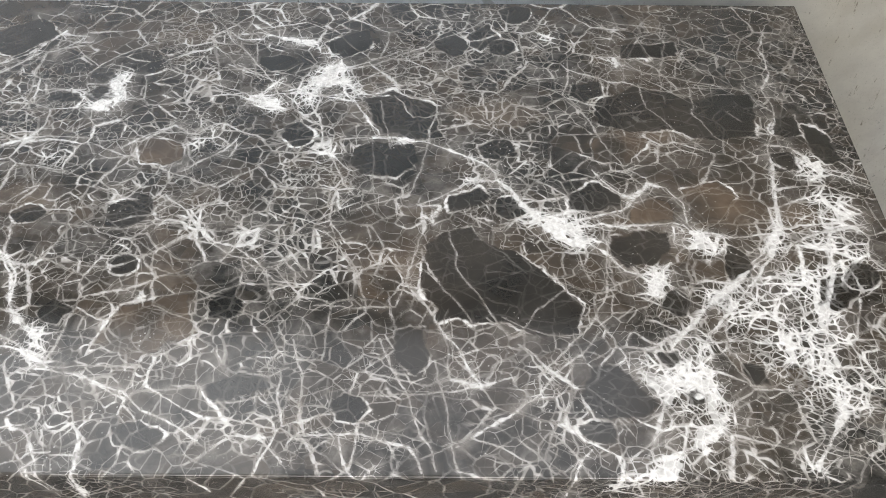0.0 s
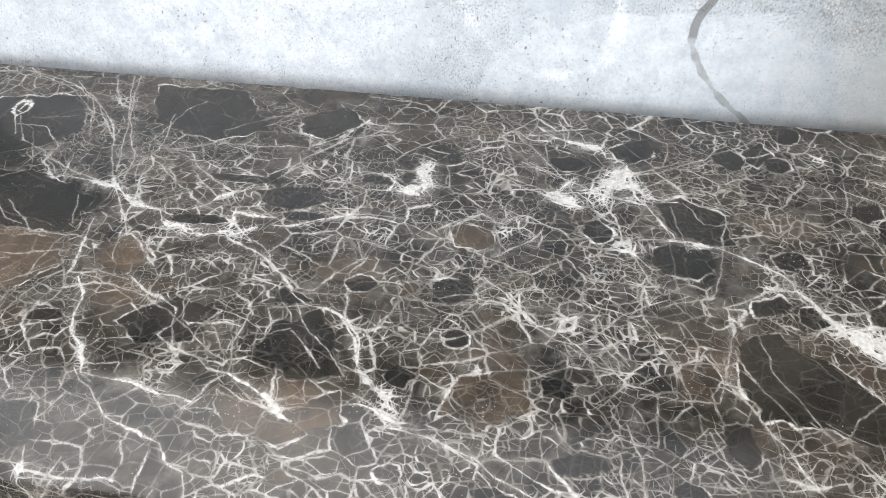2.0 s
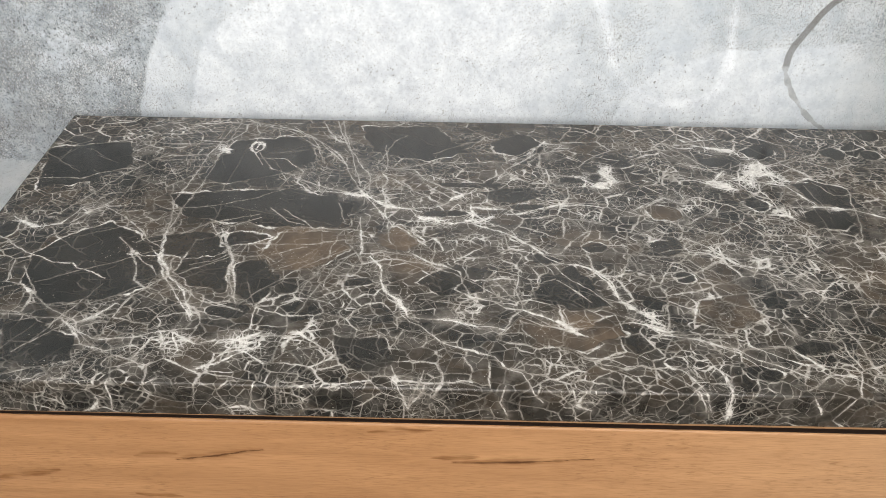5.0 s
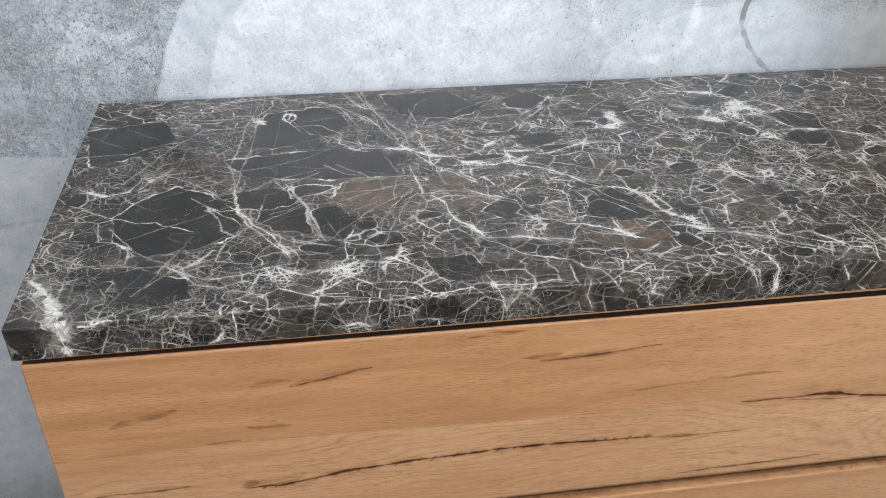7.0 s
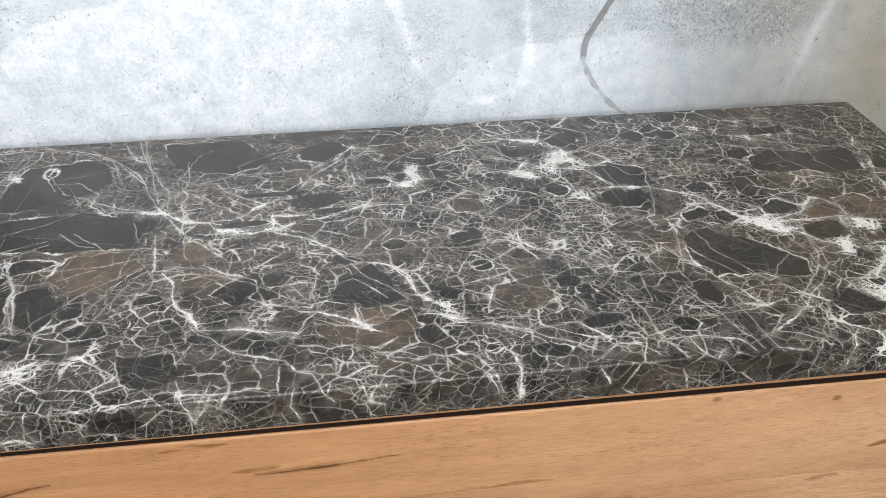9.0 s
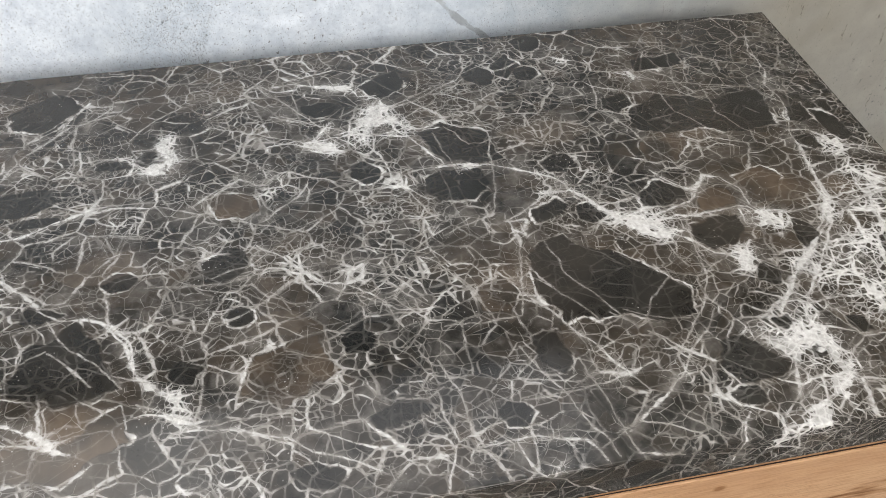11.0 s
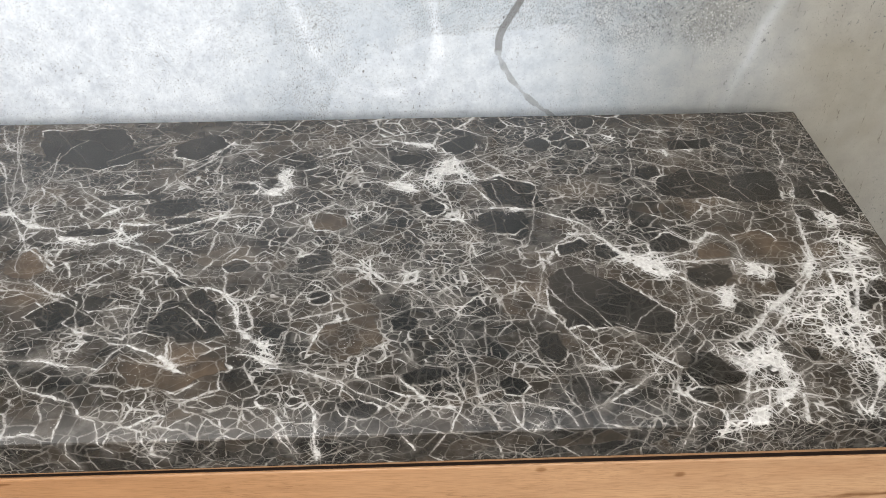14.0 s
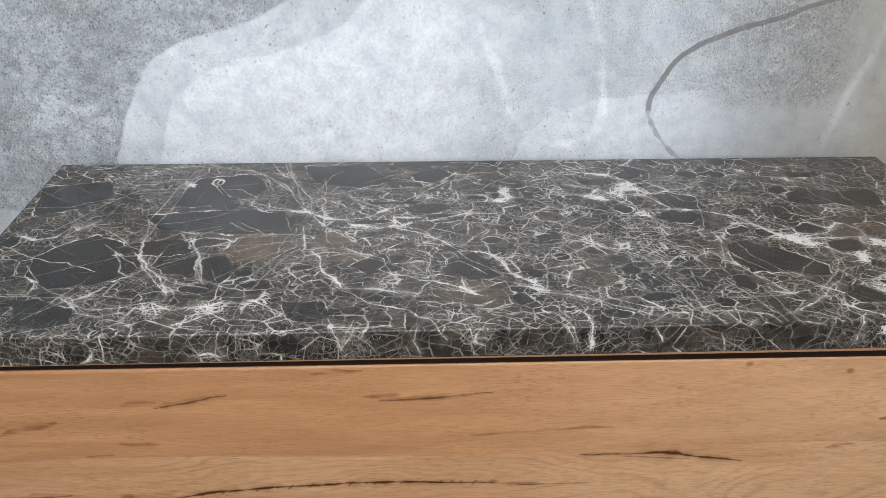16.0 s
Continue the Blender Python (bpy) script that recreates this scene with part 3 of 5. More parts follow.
patch(0.943, -0.387, 0.009, .3, .7)
patch(0.642, -0.375, 0.021, .3, .3)
patch(0.736, -0.226, 0.017, .2, .35)
patch(0.778, -0.208, 0.025, .2, .25)
patch(0.595, -0.192, 0.017, .2, .3)
patch(0.833, -0.377, 0.014, .2, .4)
patch(0.846, -0.434, 0.020, .2, .2)
clast(0.667, -0.248, 0.016, 0.014)
clast(0.532, -0.056, 0.029, 0.023)
clast(0.809, -0.060, 0.018, 0.015)
clast(0.895, -0.058, 0.015, 0.016)
clast(1.040, -0.327, 0.008, 0.011)
clast(1.087, -0.295, 0.010, 0.014)
clast(1.166, -0.306, 0.013, 0.012)
clast(0.835, -0.406, 0.011, 0.009)
clast(0.615, -0.124, 0.011, 0.008)
clast(0.938, -0.062, 0.014, 0.011)
clast(1.069, -0.328, 0.008, 0.009)
clast(0.950, -0.017, 0.014, 0.014)
clast(0.644, -0.414, 0.009, 0.007)
clast(0.821, -0.434, 0.007, 0.007)
clast(0.867, -0.438, 0.008, 0.008)
clast(0.778, -0.170, 0.015, 0.014)
clast(0.598, -0.254, 0.012, 0.010)
clast(0.725, -0.439, 0.010, 0.004)
clast(0.980, -0.420, 0.012, 0.009)
clast(0.752, -0.085, 0.013, 0.010)
clast(0.674, -0.300, 0.011, 0.009)
pale_clast(0.930, -0.147, 0.035, 0.016)
pale_clast(1.140, -0.248, 0.011, 0.011)
brown(0.922, -0.148, 0.035, .7)
brown(1.085, -0.236, 0.024, .9)
brown(0.850, -0.303, 0.019, .7)
brown(1.035, -0.247, 0.010, 1.4)
brown(1.019, -0.181, 0.021, .7)
brown(0.662, -0.192, 0.019, .5)
brown(1.068, -0.168, 0.026, .4)
brown(1.140, -0.252, 0.020, .6)
patch(1.071, -0.363, 0.021, .4, .45)
patch(1.110, -0.375, 0.021, .4, .5)
patch(1.160, -0.299, 0.022, .4, .5)
patch(1.095, -0.431, 0.019, .4, .5)
patch(1.146, -0.394, 0.020, .3, .5)
patch(1.170, -0.238, 0.020, .3, .5)
patch(0.999, -0.342, 0.018, .3, .35)
patch(0.930, -0.372, 0.020, .3, .25)
patch(0.782, -0.303, 0.026, .2, .2)
patch(0.601, -0.227, 0.025, .2, .25)
patch(0.693, -0.237, 0.024, .2, .2)
patch(0.722, -0.113, 0.027, .2, .25)
patch(1.061, -0.324, 0.018, .3, .3)
patch(0.860, -0.373, 0.021, .3, .3)
patch(0.704, -0.374, 0.021, .2, .3)
patch(0.653, -0.421, 0.017, .2, .3)
patch(0.652, -0.228, 0.029, .2, .2)
patch(0.634, -0.165, 0.031, .2, .25)
patch(0.720, -0.175, 0.026, .2, .25)
patch(0.589, -0.149, 0.027, .2, .25)
patch(0.495, -0.233, 0.033, .2, .2)
patch(0.710, -0.255, 0.024, .2, .3)
patch(0.182, -0.063, 0.030, .2, .3)
patch(0.165, -0.129, 0.028, .2, .3)
patch(0.659, -0.308, 0.019, .2, .3)
patch(0.427, -0.228, 0.025, .2, .3)
vein(3, .8, (0.362, -0.159), (0.377, -0.184), (0.392, -0.208), (0.400, -0.225))
vein(2.5, .6, (0.371, -0.158), (0.369, -0.130), (0.359, -0.109), (0.342, -0.071), (0.326, -0.003))
vein(5, .95, (0.346, -0.167), (0.369, -0.168), (0.392, -0.189), (0.413, -0.193), (0.422, -0.205), (0.440, -0.209), (0.447, -0.217), (0.459, -0.219), (0.475, -0.213), (0.500, -0.203))
vein(3, .7, (0.413, -0.193), (0.436, -0.188), (0.457, -0.176), (0.473, -0.164), (0.485, -0.150))
vein(4, 1, (0.453, -0.180), (0.460, -0.170), (0.473, -0.161))
vein(3, 1, (0.479, -0.183), (0.479, -0.211))
vein(4, .95, (0.476, -0.187), (0.498, -0.188), (0.512, -0.189))
vein(3, .95, (0.500, -0.203), (0.484, -0.215))
vein(4, 1, (0.421, -0.202), (0.436, -0.209), (0.450, -0.214))
vein(3.5, .95, (0.513, -0.199), (0.534, -0.196), (0.555, -0.183), (0.573, -0.177))
vein(3.5, .8, (0.481, -0.220), (0.503, -0.226), (0.521, -0.241), (0.543, -0.266), (0.560, -0.280))
vein(3, .85, (0.560, -0.280), (0.579, -0.283), (0.591, -0.291), (0.603, -0.304), (0.606, -0.313), (0.610, -0.331), (0.615, -0.343))
vein(2, .6, (0.533, -0.287), (0.560, -0.282))
vein(2.5, .7, (0.552, -0.280), (0.561, -0.299), (0.569, -0.308), (0.588, -0.324), (0.603, -0.344))
vein(2.5, .7, (0.610, -0.337), (0.624, -0.349), (0.637, -0.366))
vein(2, .65, (0.554, -0.307), (0.573, -0.326), (0.585, -0.338))
vein(4, .95, (0.382, -0.277), (0.391, -0.291), (0.394, -0.316), (0.396, -0.325), (0.412, -0.341), (0.422, -0.362), (0.432, -0.363), (0.454, -0.365), (0.484, -0.373), (0.503, -0.377))
vein(4, .95, (0.520, -0.350), (0.535, -0.355), (0.554, -0.366), (0.565, -0.377), (0.575, -0.383))
vein(2.5, .6, (0.520, -0.350), (0.520, -0.335), (0.517, -0.322), (0.520, -0.294))
vein(3, .8, (0.461, -0.323), (0.477, -0.333), (0.497, -0.340), (0.504, -0.348), (0.520, -0.350))
vein(2.5, .6, (0.503, -0.377), (0.510, -0.360), (0.520, -0.350))
vein(3.5, .75, (0.418, -0.268), (0.438, -0.284), (0.455, -0.290), (0.464, -0.299), (0.467, -0.313), (0.461, -0.323))
vein(3.5, .8, (0.470, -0.289), (0.472, -0.308), (0.478, -0.312), (0.493, -0.308), (0.504, -0.305), (0.516, -0.308))
vein(2, .6, (0.470, -0.289), (0.473, -0.278), (0.492, -0.271))
vein(3, .7, (0.404, -0.224), (0.421, -0.243), (0.432, -0.257))
vein(3.5, .8, (0.364, -0.211), (0.368, -0.234), (0.370, -0.256), (0.371, -0.274))
vein(2, .6, (0.381, -0.266), (0.402, -0.269), (0.419, -0.273))
vein(2.5, .65, (0.232, -0.235), (0.246, -0.269), (0.255, -0.300), (0.262, -0.319), (0.266, -0.347))
vein(2, .55, (0.219, -0.225), (0.233, -0.248), (0.244, -0.269))
vein(2, .6, (0.232, -0.235), (0.248, -0.225), (0.266, -0.214))
vein(1.5, .5, (0.191, -0.246), (0.217, -0.225), (0.263, -0.208))
vein(2, .7, (0.236, -0.341), (0.263, -0.356), (0.273, -0.359))
vein(3, .65, (0.473, -0.349), (0.479, -0.344), (0.485, -0.347), (0.483, -0.354), (0.475, -0.355), (0.471, -0.350))
vein(2, 1, (0.233, -0.073), (0.234, -0.062), (0.241, -0.067), (0.240, -0.079), (0.232, -0.074))
vein(2, .85, (0.230, -0.049), (0.227, -0.065), (0.229, -0.073), (0.239, -0.090), (0.248, -0.109))
vein(2, .75, (0.243, -0.094), (0.271, -0.095), (0.287, -0.113), (0.295, -0.123))
vein(4, .65, (0.295, -0.123), (0.292, -0.145), (0.308, -0.164), (0.316, -0.160), (0.313, -0.143))
vein(3, .75, (0.316, -0.160), (0.340, -0.163), (0.364, -0.169))
vein(2, .7, (0.209, -0.006), (0.245, -0.016), (0.277, -0.031), (0.295, -0.047), (0.308, -0.075))
vein(2, .7, (0.293, -0.043), (0.318, -0.066), (0.332, -0.088), (0.343, -0.114))
vein(2.5, .5, (0.302, -0.006), (0.324, -0.048), (0.339, -0.057))
vein(2, .5, (0.122, -0.102), (0.143, -0.092), (0.183, -0.089))
vein(1.5, .5, (0.169, -0.200), (0.212, -0.194), (0.252, -0.177), (0.278, -0.161))
vein(1.8, .6, (0.286, -0.196), (0.306, -0.216), (0.320, -0.233), (0.359, -0.232))
vein(1.6, .55, (0.272, -0.195), (0.293, -0.218), (0.309, -0.225))
vein(2, .6, (0.340, -0.181), (0.349, -0.218))
vein(1.5, .5, (0.279, -0.260), (0.324, -0.256), (0.360, -0.249))
vein(1.5, .5, (0.289, -0.275), (0.321, -0.261))
vein(2, .5, (0.297, -0.298), (0.324, -0.283))
vein(1.5, .5, (0.340, -0.281), (0.342, -0.259), (0.354, -0.230))
vein(2, .5, (0.316, -0.337), (0.330, -0.312), (0.339, -0.291))
vein(1.6, .5, (0.323, -0.337), (0.331, -0.302))
vein(3, .6, (0.309, -0.349), (0.321, -0.341), (0.337, -0.342), (0.354, -0.348))
vein(4, .7, (0.265, -0.402), (0.278, -0.397), (0.293, -0.399), (0.300, -0.391), (0.314, -0.389))
vein(3, .55, (0.558, -0.053), (0.554, -0.073), (0.545, -0.082), (0.522, -0.103), (0.506, -0.134))
vein(2.5, .5, (0.558, -0.053), (0.578, -0.059), (0.593, -0.058))
vein(2, .6, (0.440, -0.097), (0.478, -0.097), (0.517, -0.093), (0.544, -0.067), (0.558, -0.053))
vein(2.5, .6, (0.413, -0.111), (0.426, -0.131), (0.448, -0.150), (0.468, -0.162))
vein(2.5, .5, (0.429, -0.145), (0.456, -0.170))
vein(2.5, .5, (0.372, -0.100), (0.394, -0.113), (0.439, -0.095))
vein(3.5, .95, (0.745, -0.052), (0.764, -0.058), (0.782, -0.064))
vein(3, .9, (0.712, -0.046), (0.731, -0.047), (0.745, -0.052))
vein(2, .7, (0.712, -0.088), (0.734, -0.100), (0.753, -0.100))
vein(1.6, .5, (0.553, -0.305), (0.539, -0.313), (0.526, -0.312))
vein(2, .55, (0.533, -0.287), (0.540, -0.306), (0.536, -0.320))
vein(2, .5, (0.373, -0.107), (0.391, -0.050), (0.404, -0.036))
vein(1.5, .5, (0.837, -0.131), (0.848, -0.186))
vein(1.5, .5, (0.214, -0.293), (0.235, -0.286), (0.247, -0.275))
vein(1.5, .5, (0.247, -0.275), (0.263, -0.283), (0.281, -0.276), (0.293, -0.286))
vein(1.5, .5, (0.187, -0.062), (0.157, -0.065), (0.103, -0.063))
vein(1.5, .5, (0.436, -0.078), (0.473, -0.054), (0.512, -0.041))
vein(2, .5, (0.640, -0.301), (0.666, -0.303), (0.686, -0.292), (0.711, -0.272))
vein(2, .6, (0.774, -0.263), (0.777, -0.287), (0.791, -0.304), (0.792, -0.315))
vein(1.8, .6, (0.729, -0.328), (0.756, -0.314), (0.774, -0.315), (0.799, -0.317))
vein(2.2, .65, (0.756, -0.296), (0.772, -0.308), (0.779, -0.327))
vein(2, .5, (0.615, -0.264), (0.634, -0.265), (0.662, -0.265))
patch(0.199, -0.074, 0.005, .3, 1.5)
patch(0.378, -0.215, 0.013, .3, .5)
patch(0.304, -0.144, 0.014, .3, .5)
patch(0.326, -0.048, 0.013, .2, .4)
patch(0.330, -0.375, 0.021, .3, .3)
patch(0.286, -0.400, 0.020, .3, .45)
patch(0.515, -0.129, 0.012, .2, .5)
patch(0.436, -0.130, 0.021, .2, .3)
patch(0.382, -0.143, 0.023, .3, .3)
patch(0.468, -0.247, 0.024, .4, .2)
patch(0.529, -0.241, 0.021, .3, .25)
patch(0.523, -0.303, 0.015, .3, .25)
patch(0.737, -0.231, 0.011, .2, .4)
patch(0.480, -0.349, 0.008, .2, .5)
patch(0.362, -0.337, 0.022, .3, .25)
patch(0.638, -0.358, 0.014, .3, .45)
patch(0.403, -0.005, 0.013, .2, .3)
patch(0.686, -0.060, 0.029, .2, .15)
patch(0.569, -0.202, 0.025, .2, .2)
patch(0.443, -0.347, 0.014, .2, .3)
clast(0.520, -0.163, 0.026, 0.014)
clast(0.452, -0.200, 0.023, 0.008)
clast(0.535, -0.185, 0.020, 0.006)
clast(0.257, -0.249, 0.026, 0.011)
clast(0.601, -0.218, 0.011, 0.006)
clast(0.372, -0.316, 0.016, 0.006)
clast(0.548, -0.274, 0.013, 0.007)
clast(0.262, -0.360, 0.022, 0.011)
clast(0.639, -0.339, 0.011, 0.009)
clast(0.662, -0.287, 0.013, 0.006)
clast(0.739, -0.267, 0.011, 0.004)
clast(0.667, -0.248, 0.016, 0.009)
clast(0.716, -0.130, 0.013, 0.006)
clast(0.475, -0.144, 0.028, 0.007)
clast(0.432, -0.372, 0.007, 0.007)
pale_clast(0.586, -0.240, 0.025, 0.014)
pale_clast(0.435, -0.237, 0.008, 0.009)
pale_clast(0.697, -0.309, 0.019, 0.012)
pale_clast(0.389, -0.139, 0.022, 0.015)
brown(0.311, -0.257, 0.029, 1)
brown(0.409, -0.244, 0.015, 1.1)
brown(0.586, -0.240, 0.032, .6)
brown(0.262, -0.329, 0.022, .5)
brown(0.186, -0.156, 0.027, .5)
brown(0.676, -0.188, 0.017, .5)
brown(0.394, -0.135, 0.023, .6)
brown(0.807, -0.218, 0.020, .6)
brown(0.561, -0.372, 0.029, .9)
clast(0.196, -0.263, 0.044, 0.021)
vein(1.6, .5, (0.059, -0.215), (0.103, -0.136), (0.138, -0.086))
vein(2.5, .75, (0.177, -0.242), (0.181, -0.277), (0.190, -0.306), (0.213, -0.340), (0.234, -0.374))
vein(2, .6, (0.128, -0.215), (0.166, -0.258), (0.179, -0.267))
vein(2, .5, (0.177, -0.242), (0.171, -0.184), (0.183, -0.100), (0.198, -0.020))
vein(4, .9, (0.019, -0.218), (0.045, -0.237), (0.058, -0.233))
vein(4, .65, (0.078, -0.229), (0.090, -0.210), (0.105, -0.189))
vein(3, .75, (0.122, -0.374), (0.138, -0.389), (0.150, -0.407), (0.174, -0.412), (0.194, -0.408))
vein(3.5, .85, (0.213, -0.388), (0.220, -0.409), (0.234, -0.411), (0.224, -0.390))
vein(3, .7, (0.163, -0.352), (0.152, -0.371), (0.137, -0.378))
vein(4, .9, (0.253, -0.433), (0.274, -0.420), (0.298, -0.401))
vein(4, .95, (0.281, -0.474), (0.291, -0.470), (0.301, -0.476))
vein(14, .9, (0.007, -0.383), (0.027, -0.409), (0.044, -0.442), (0.045, -0.468), (0.047, -0.481))
vein(2, .6, (0.012, -0.405), (0.030, -0.428), (0.043, -0.441))
vein(4, .85, (0.061, -0.451), (0.072, -0.451), (0.084, -0.447))
vein(3, .95, (0.502, -0.444), (0.498, -0.461), (0.505, -0.475))
vein(4, .85, (0.655, -0.446), (0.663, -0.468))
vein(3, .85, (0.684, -0.448), (0.680, -0.477))
vein(2, .9, (0.747, -0.451), (0.754, -0.468))
vein(4, .8, (0.567, -0.448), (0.561, -0.463), (0.572, -0.469))
vein(2, .85, (0.186, -0.445), (0.185, -0.478))
vein(2, .6, (0.322, -0.442), (0.318, -0.469))
vein(2, .6, (0.437, -0.427), (0.426, -0.470))
vein(3, .8, (0.414, -0.437), (0.426, -0.470), (0.438, -0.449))
vein(3, .7, (0.412, -0.424), (0.418, -0.442), (0.476, -0.441))
vein(2, .5, (0.098, -0.417), (0.123, -0.386), (0.172, -0.364))
vein(2, .5, (-0.006, -0.331), (0.061, -0.368), (0.122, -0.374))
vein(2, .5, (-0.006, -0.149), (0.060, -0.143), (0.107, -0.120))
patch(0.047, -0.234, 0.011, .3, .6)
patch(0.092, -0.203, 0.015, .2, .5)
patch(0.093, -0.104, 0.036, .4, .35)
patch(0.214, -0.405, 0.025, .4, .45)
patch(0.041, -0.366, 0.020, .4, .3)
patch(0.328, -0.385, 0.021, .3, .3)
patch(0.291, -0.469, 0.020, .4, .35)
patch(0.068, -0.450, 0.007, .3, .9)
patch(0.232, -0.463, 0.029, .4, .25)
patch(0.556, -0.442, 0.025, .3, .35)
patch(0.372, -0.445, 0.025, .3, .2)
clast(0.021, -0.242, 0.011, 0.015)
clast(0.018, -0.458, 0.018, 0.022)
clast(0.160, -0.468, 0.017, 0.014)
clast(0.366, -0.465, 0.021, 0.015)
brown(0.304, -0.276, 0.035, .8)
brown(0.041, -0.181, 0.030, .5)
vein(3, 1, (0.732, -0.131), (0.746, -0.140), (0.758, -0.142))
vein(3, 1, (0.735, -0.129), (0.746, -0.118), (0.757, -0.106))
vein(4, 1, (0.758, -0.122), (0.777, -0.118), (0.783, -0.129), (0.772, -0.136), (0.759, -0.125))
vein(5, 1, (0.777, -0.119), (0.790, -0.101), (0.804, -0.079))
vein(4, 1, (0.804, -0.079), (0.801, -0.103), (0.790, -0.112), (0.783, -0.129))
vein(4, .95, (0.804, -0.079), (0.810, -0.110), (0.821, -0.122), (0.845, -0.125))
vein(3, .95, (0.707, -0.045), (0.718, -0.054), (0.736, -0.054))
vein(7, 1, (0.623, -0.113), (0.629, -0.128))
vein(6, 1, (0.606, -0.141), (0.625, -0.143))
vein(4, .8, (0.547, -0.075), (0.555, -0.058), (0.564, -0.044))
vein(3, .7, (0.548, -0.071), (0.563, -0.071), (0.584, -0.054))
vein(4, .8, (1.120, -0.274), (1.102, -0.302), (1.080, -0.327), (1.059, -0.351), (1.045, -0.374))
vein(4, .8, (1.155, -0.275), (1.146, -0.312), (1.131, -0.342), (1.132, -0.374), (1.125, -0.409))
vein(8, .95, (1.008, -0.379), (1.018, -0.388), (1.029, -0.385), (1.044, -0.370))
vein(5, .9, (1.029, -0.385), (1.051, -0.388), (1.059, -0.401))
vein(3, .7, (1.132, -0.202), (1.125, -0.246), (1.120, -0.274))
vein(4, .7, (1.132, -0.196), (1.148, -0.209), (1.175, -0.210), (1.197, -0.223))
vein(13, 1, (0.620, -0.113), (0.627, -0.124), (0.629, -0.135))
vein(9, 1, (0.603, -0.130), (0.615, -0.139), (0.625, -0.135))
vein(8, 1, (0.798, -0.082), (0.791, -0.102), (0.787, -0.123))
vein(7, 1, (0.798, -0.112), (0.809, -0.106), (0.803, -0.085))
vein(7, 1, (0.780, -0.125), (0.796, -0.127), (0.808, -0.124))
vein(8, 1, (0.733, -0.127), (0.748, -0.135), (0.754, -0.130))
vein(8, 1, (0.820, -0.116), (0.829, -0.123))
vein(9, 1, (0.751, -0.053), (0.766, -0.056), (0.780, -0.059))
vein(9, 1, (0.833, -0.174), (0.848, -0.173), (0.861, -0.176))
vein(8, .9, (0.773, -0.055), (0.779, -0.064))
vein(7, .95, (1.012, -0.380), (1.020, -0.384))
vein(6, .95, (1.040, -0.395), (1.048, -0.390), (1.054, -0.379))
vein(10, .9, (1.007, -0.439), (1.020, -0.436), (1.029, -0.432))
vein(9, .9, (1.055, -0.260), (1.064, -0.273), (1.072, -0.279))
vein(8, .85, (1.029, -0.077), (1.031, -0.089))
vein(11, 1, (0.195, -0.073), (0.202, -0.078), (0.205, -0.076))
vein(8, 1, (0.420, -0.204), (0.429, -0.209), (0.440, -0.209))
vein(8, 1, (0.479, -0.210), (0.486, -0.214))
brown(0.321, -0.245, 0.052, .8)
brown(0.578, -0.367, 0.029, .9)
brown(0.186, -0.280, 0.054, .6)
brown(0.423, -0.291, 0.027, .8)
shard((0.875, -0.278), (0.891, -0.265), (0.907, -0.262), (0.914, -0.273), (0.935, -0.283), (0.955, -0.302), (0.979, -0.330), (0.975, -0.352), (0.951, -0.356), (0.931, -0.343), (0.884, -0.342), (0.874, -0.312))
shard((1.004, -0.269), (1.025, -0.264), (1.044, -0.265), (1.045, -0.281), (1.031, -0.296), (1.012, -0.299), (1.001, -0.287))
shard((0.978, -0.232), (1.002, -0.221), (1.015, -0.232), (1.015, -0.245), (0.995, -0.250), (0.979, -0.246))
shard((1.009, -0.130), (1.041, -0.109), (1.076, -0.123), (1.136, -0.119), (1.127, -0.168), (1.093, -0.175), (1.060, -0.163), (1.025, -0.166), (1.005, -0.154))
shard((0.978, -0.376), (0.999, -0.372), (1.011, -0.388), (1.019, -0.402), (1.001, -0.413), (0.981, -0.411), (0.972, -0.396))
shard((0.823, -0.126), (0.845, -0.119), (0.882, -0.139), (0.888, -0.171), (0.869, -0.176), (0.839, -0.170), (0.831, -0.149))
shard((0.820, -0.187), (0.837, -0.178), (0.867, -0.181), (0.874, -0.199), (0.853, -0.213), (0.829, -0.214), (0.817, -0.202))
shard((0.891, -0.233), (0.915, -0.227), (0.925, -0.235), (0.915, -0.247), (0.891, -0.248))
shard((0.927, -0.238), (0.941, -0.235), (0.947, -0.249), (0.936, -0.257), (0.925, -0.252))
shard((0.916, -0.184), (0.936, -0.174), (0.946, -0.186), (0.933, -0.198), (0.920, -0.195))
shard((0.991, -0.110), (1.015, -0.103), (1.017, -0.120), (0.998, -0.131), (0.988, -0.124))
shard((1.036, -0.058), (1.083, -0.053), (1.084, -0.072), (1.036, -0.077))
shard((1.144, -0.149), (1.166, -0.142), (1.164, -0.165), (1.150, -0.171), (1.140, -0.165))
shard((1.133, -0.187), (1.151, -0.184), (1.154, -0.204), (1.137, -0.208), (1.128, -0.202))
shard((1.167, -0.155), (1.181, -0.168), (1.189, -0.198), (1.173, -0.198), (1.163, -0.180))
shard((0.737, -0.327), (0.753, -0.313), (0.763, -0.332), (0.758, -0.343), (0.738, -0.341))
shard((0.859, -0.353), (0.877, -0.348), (0.881, -0.369), (0.871, -0.383), (0.856, -0.373))
shard((0.597, -0.108), (0.601, -0.098), (0.618, -0.098), (0.626, -0.107), (0.613, -0.114))
shard((0.570, -0.130), (0.578, -0.122), (0.597, -0.125), (0.604, -0.135), (0.588, -0.139), (0.574, -0.137))
shard((0.744, -0.388), (0.774, -0.378), (0.786, -0.394), (0.771, -0.404), (0.750, -0.402))
shard((0.695, -0.421), (0.713, -0.413), (0.728, -0.424), (0.724, -0.435), (0.701, -0.433))
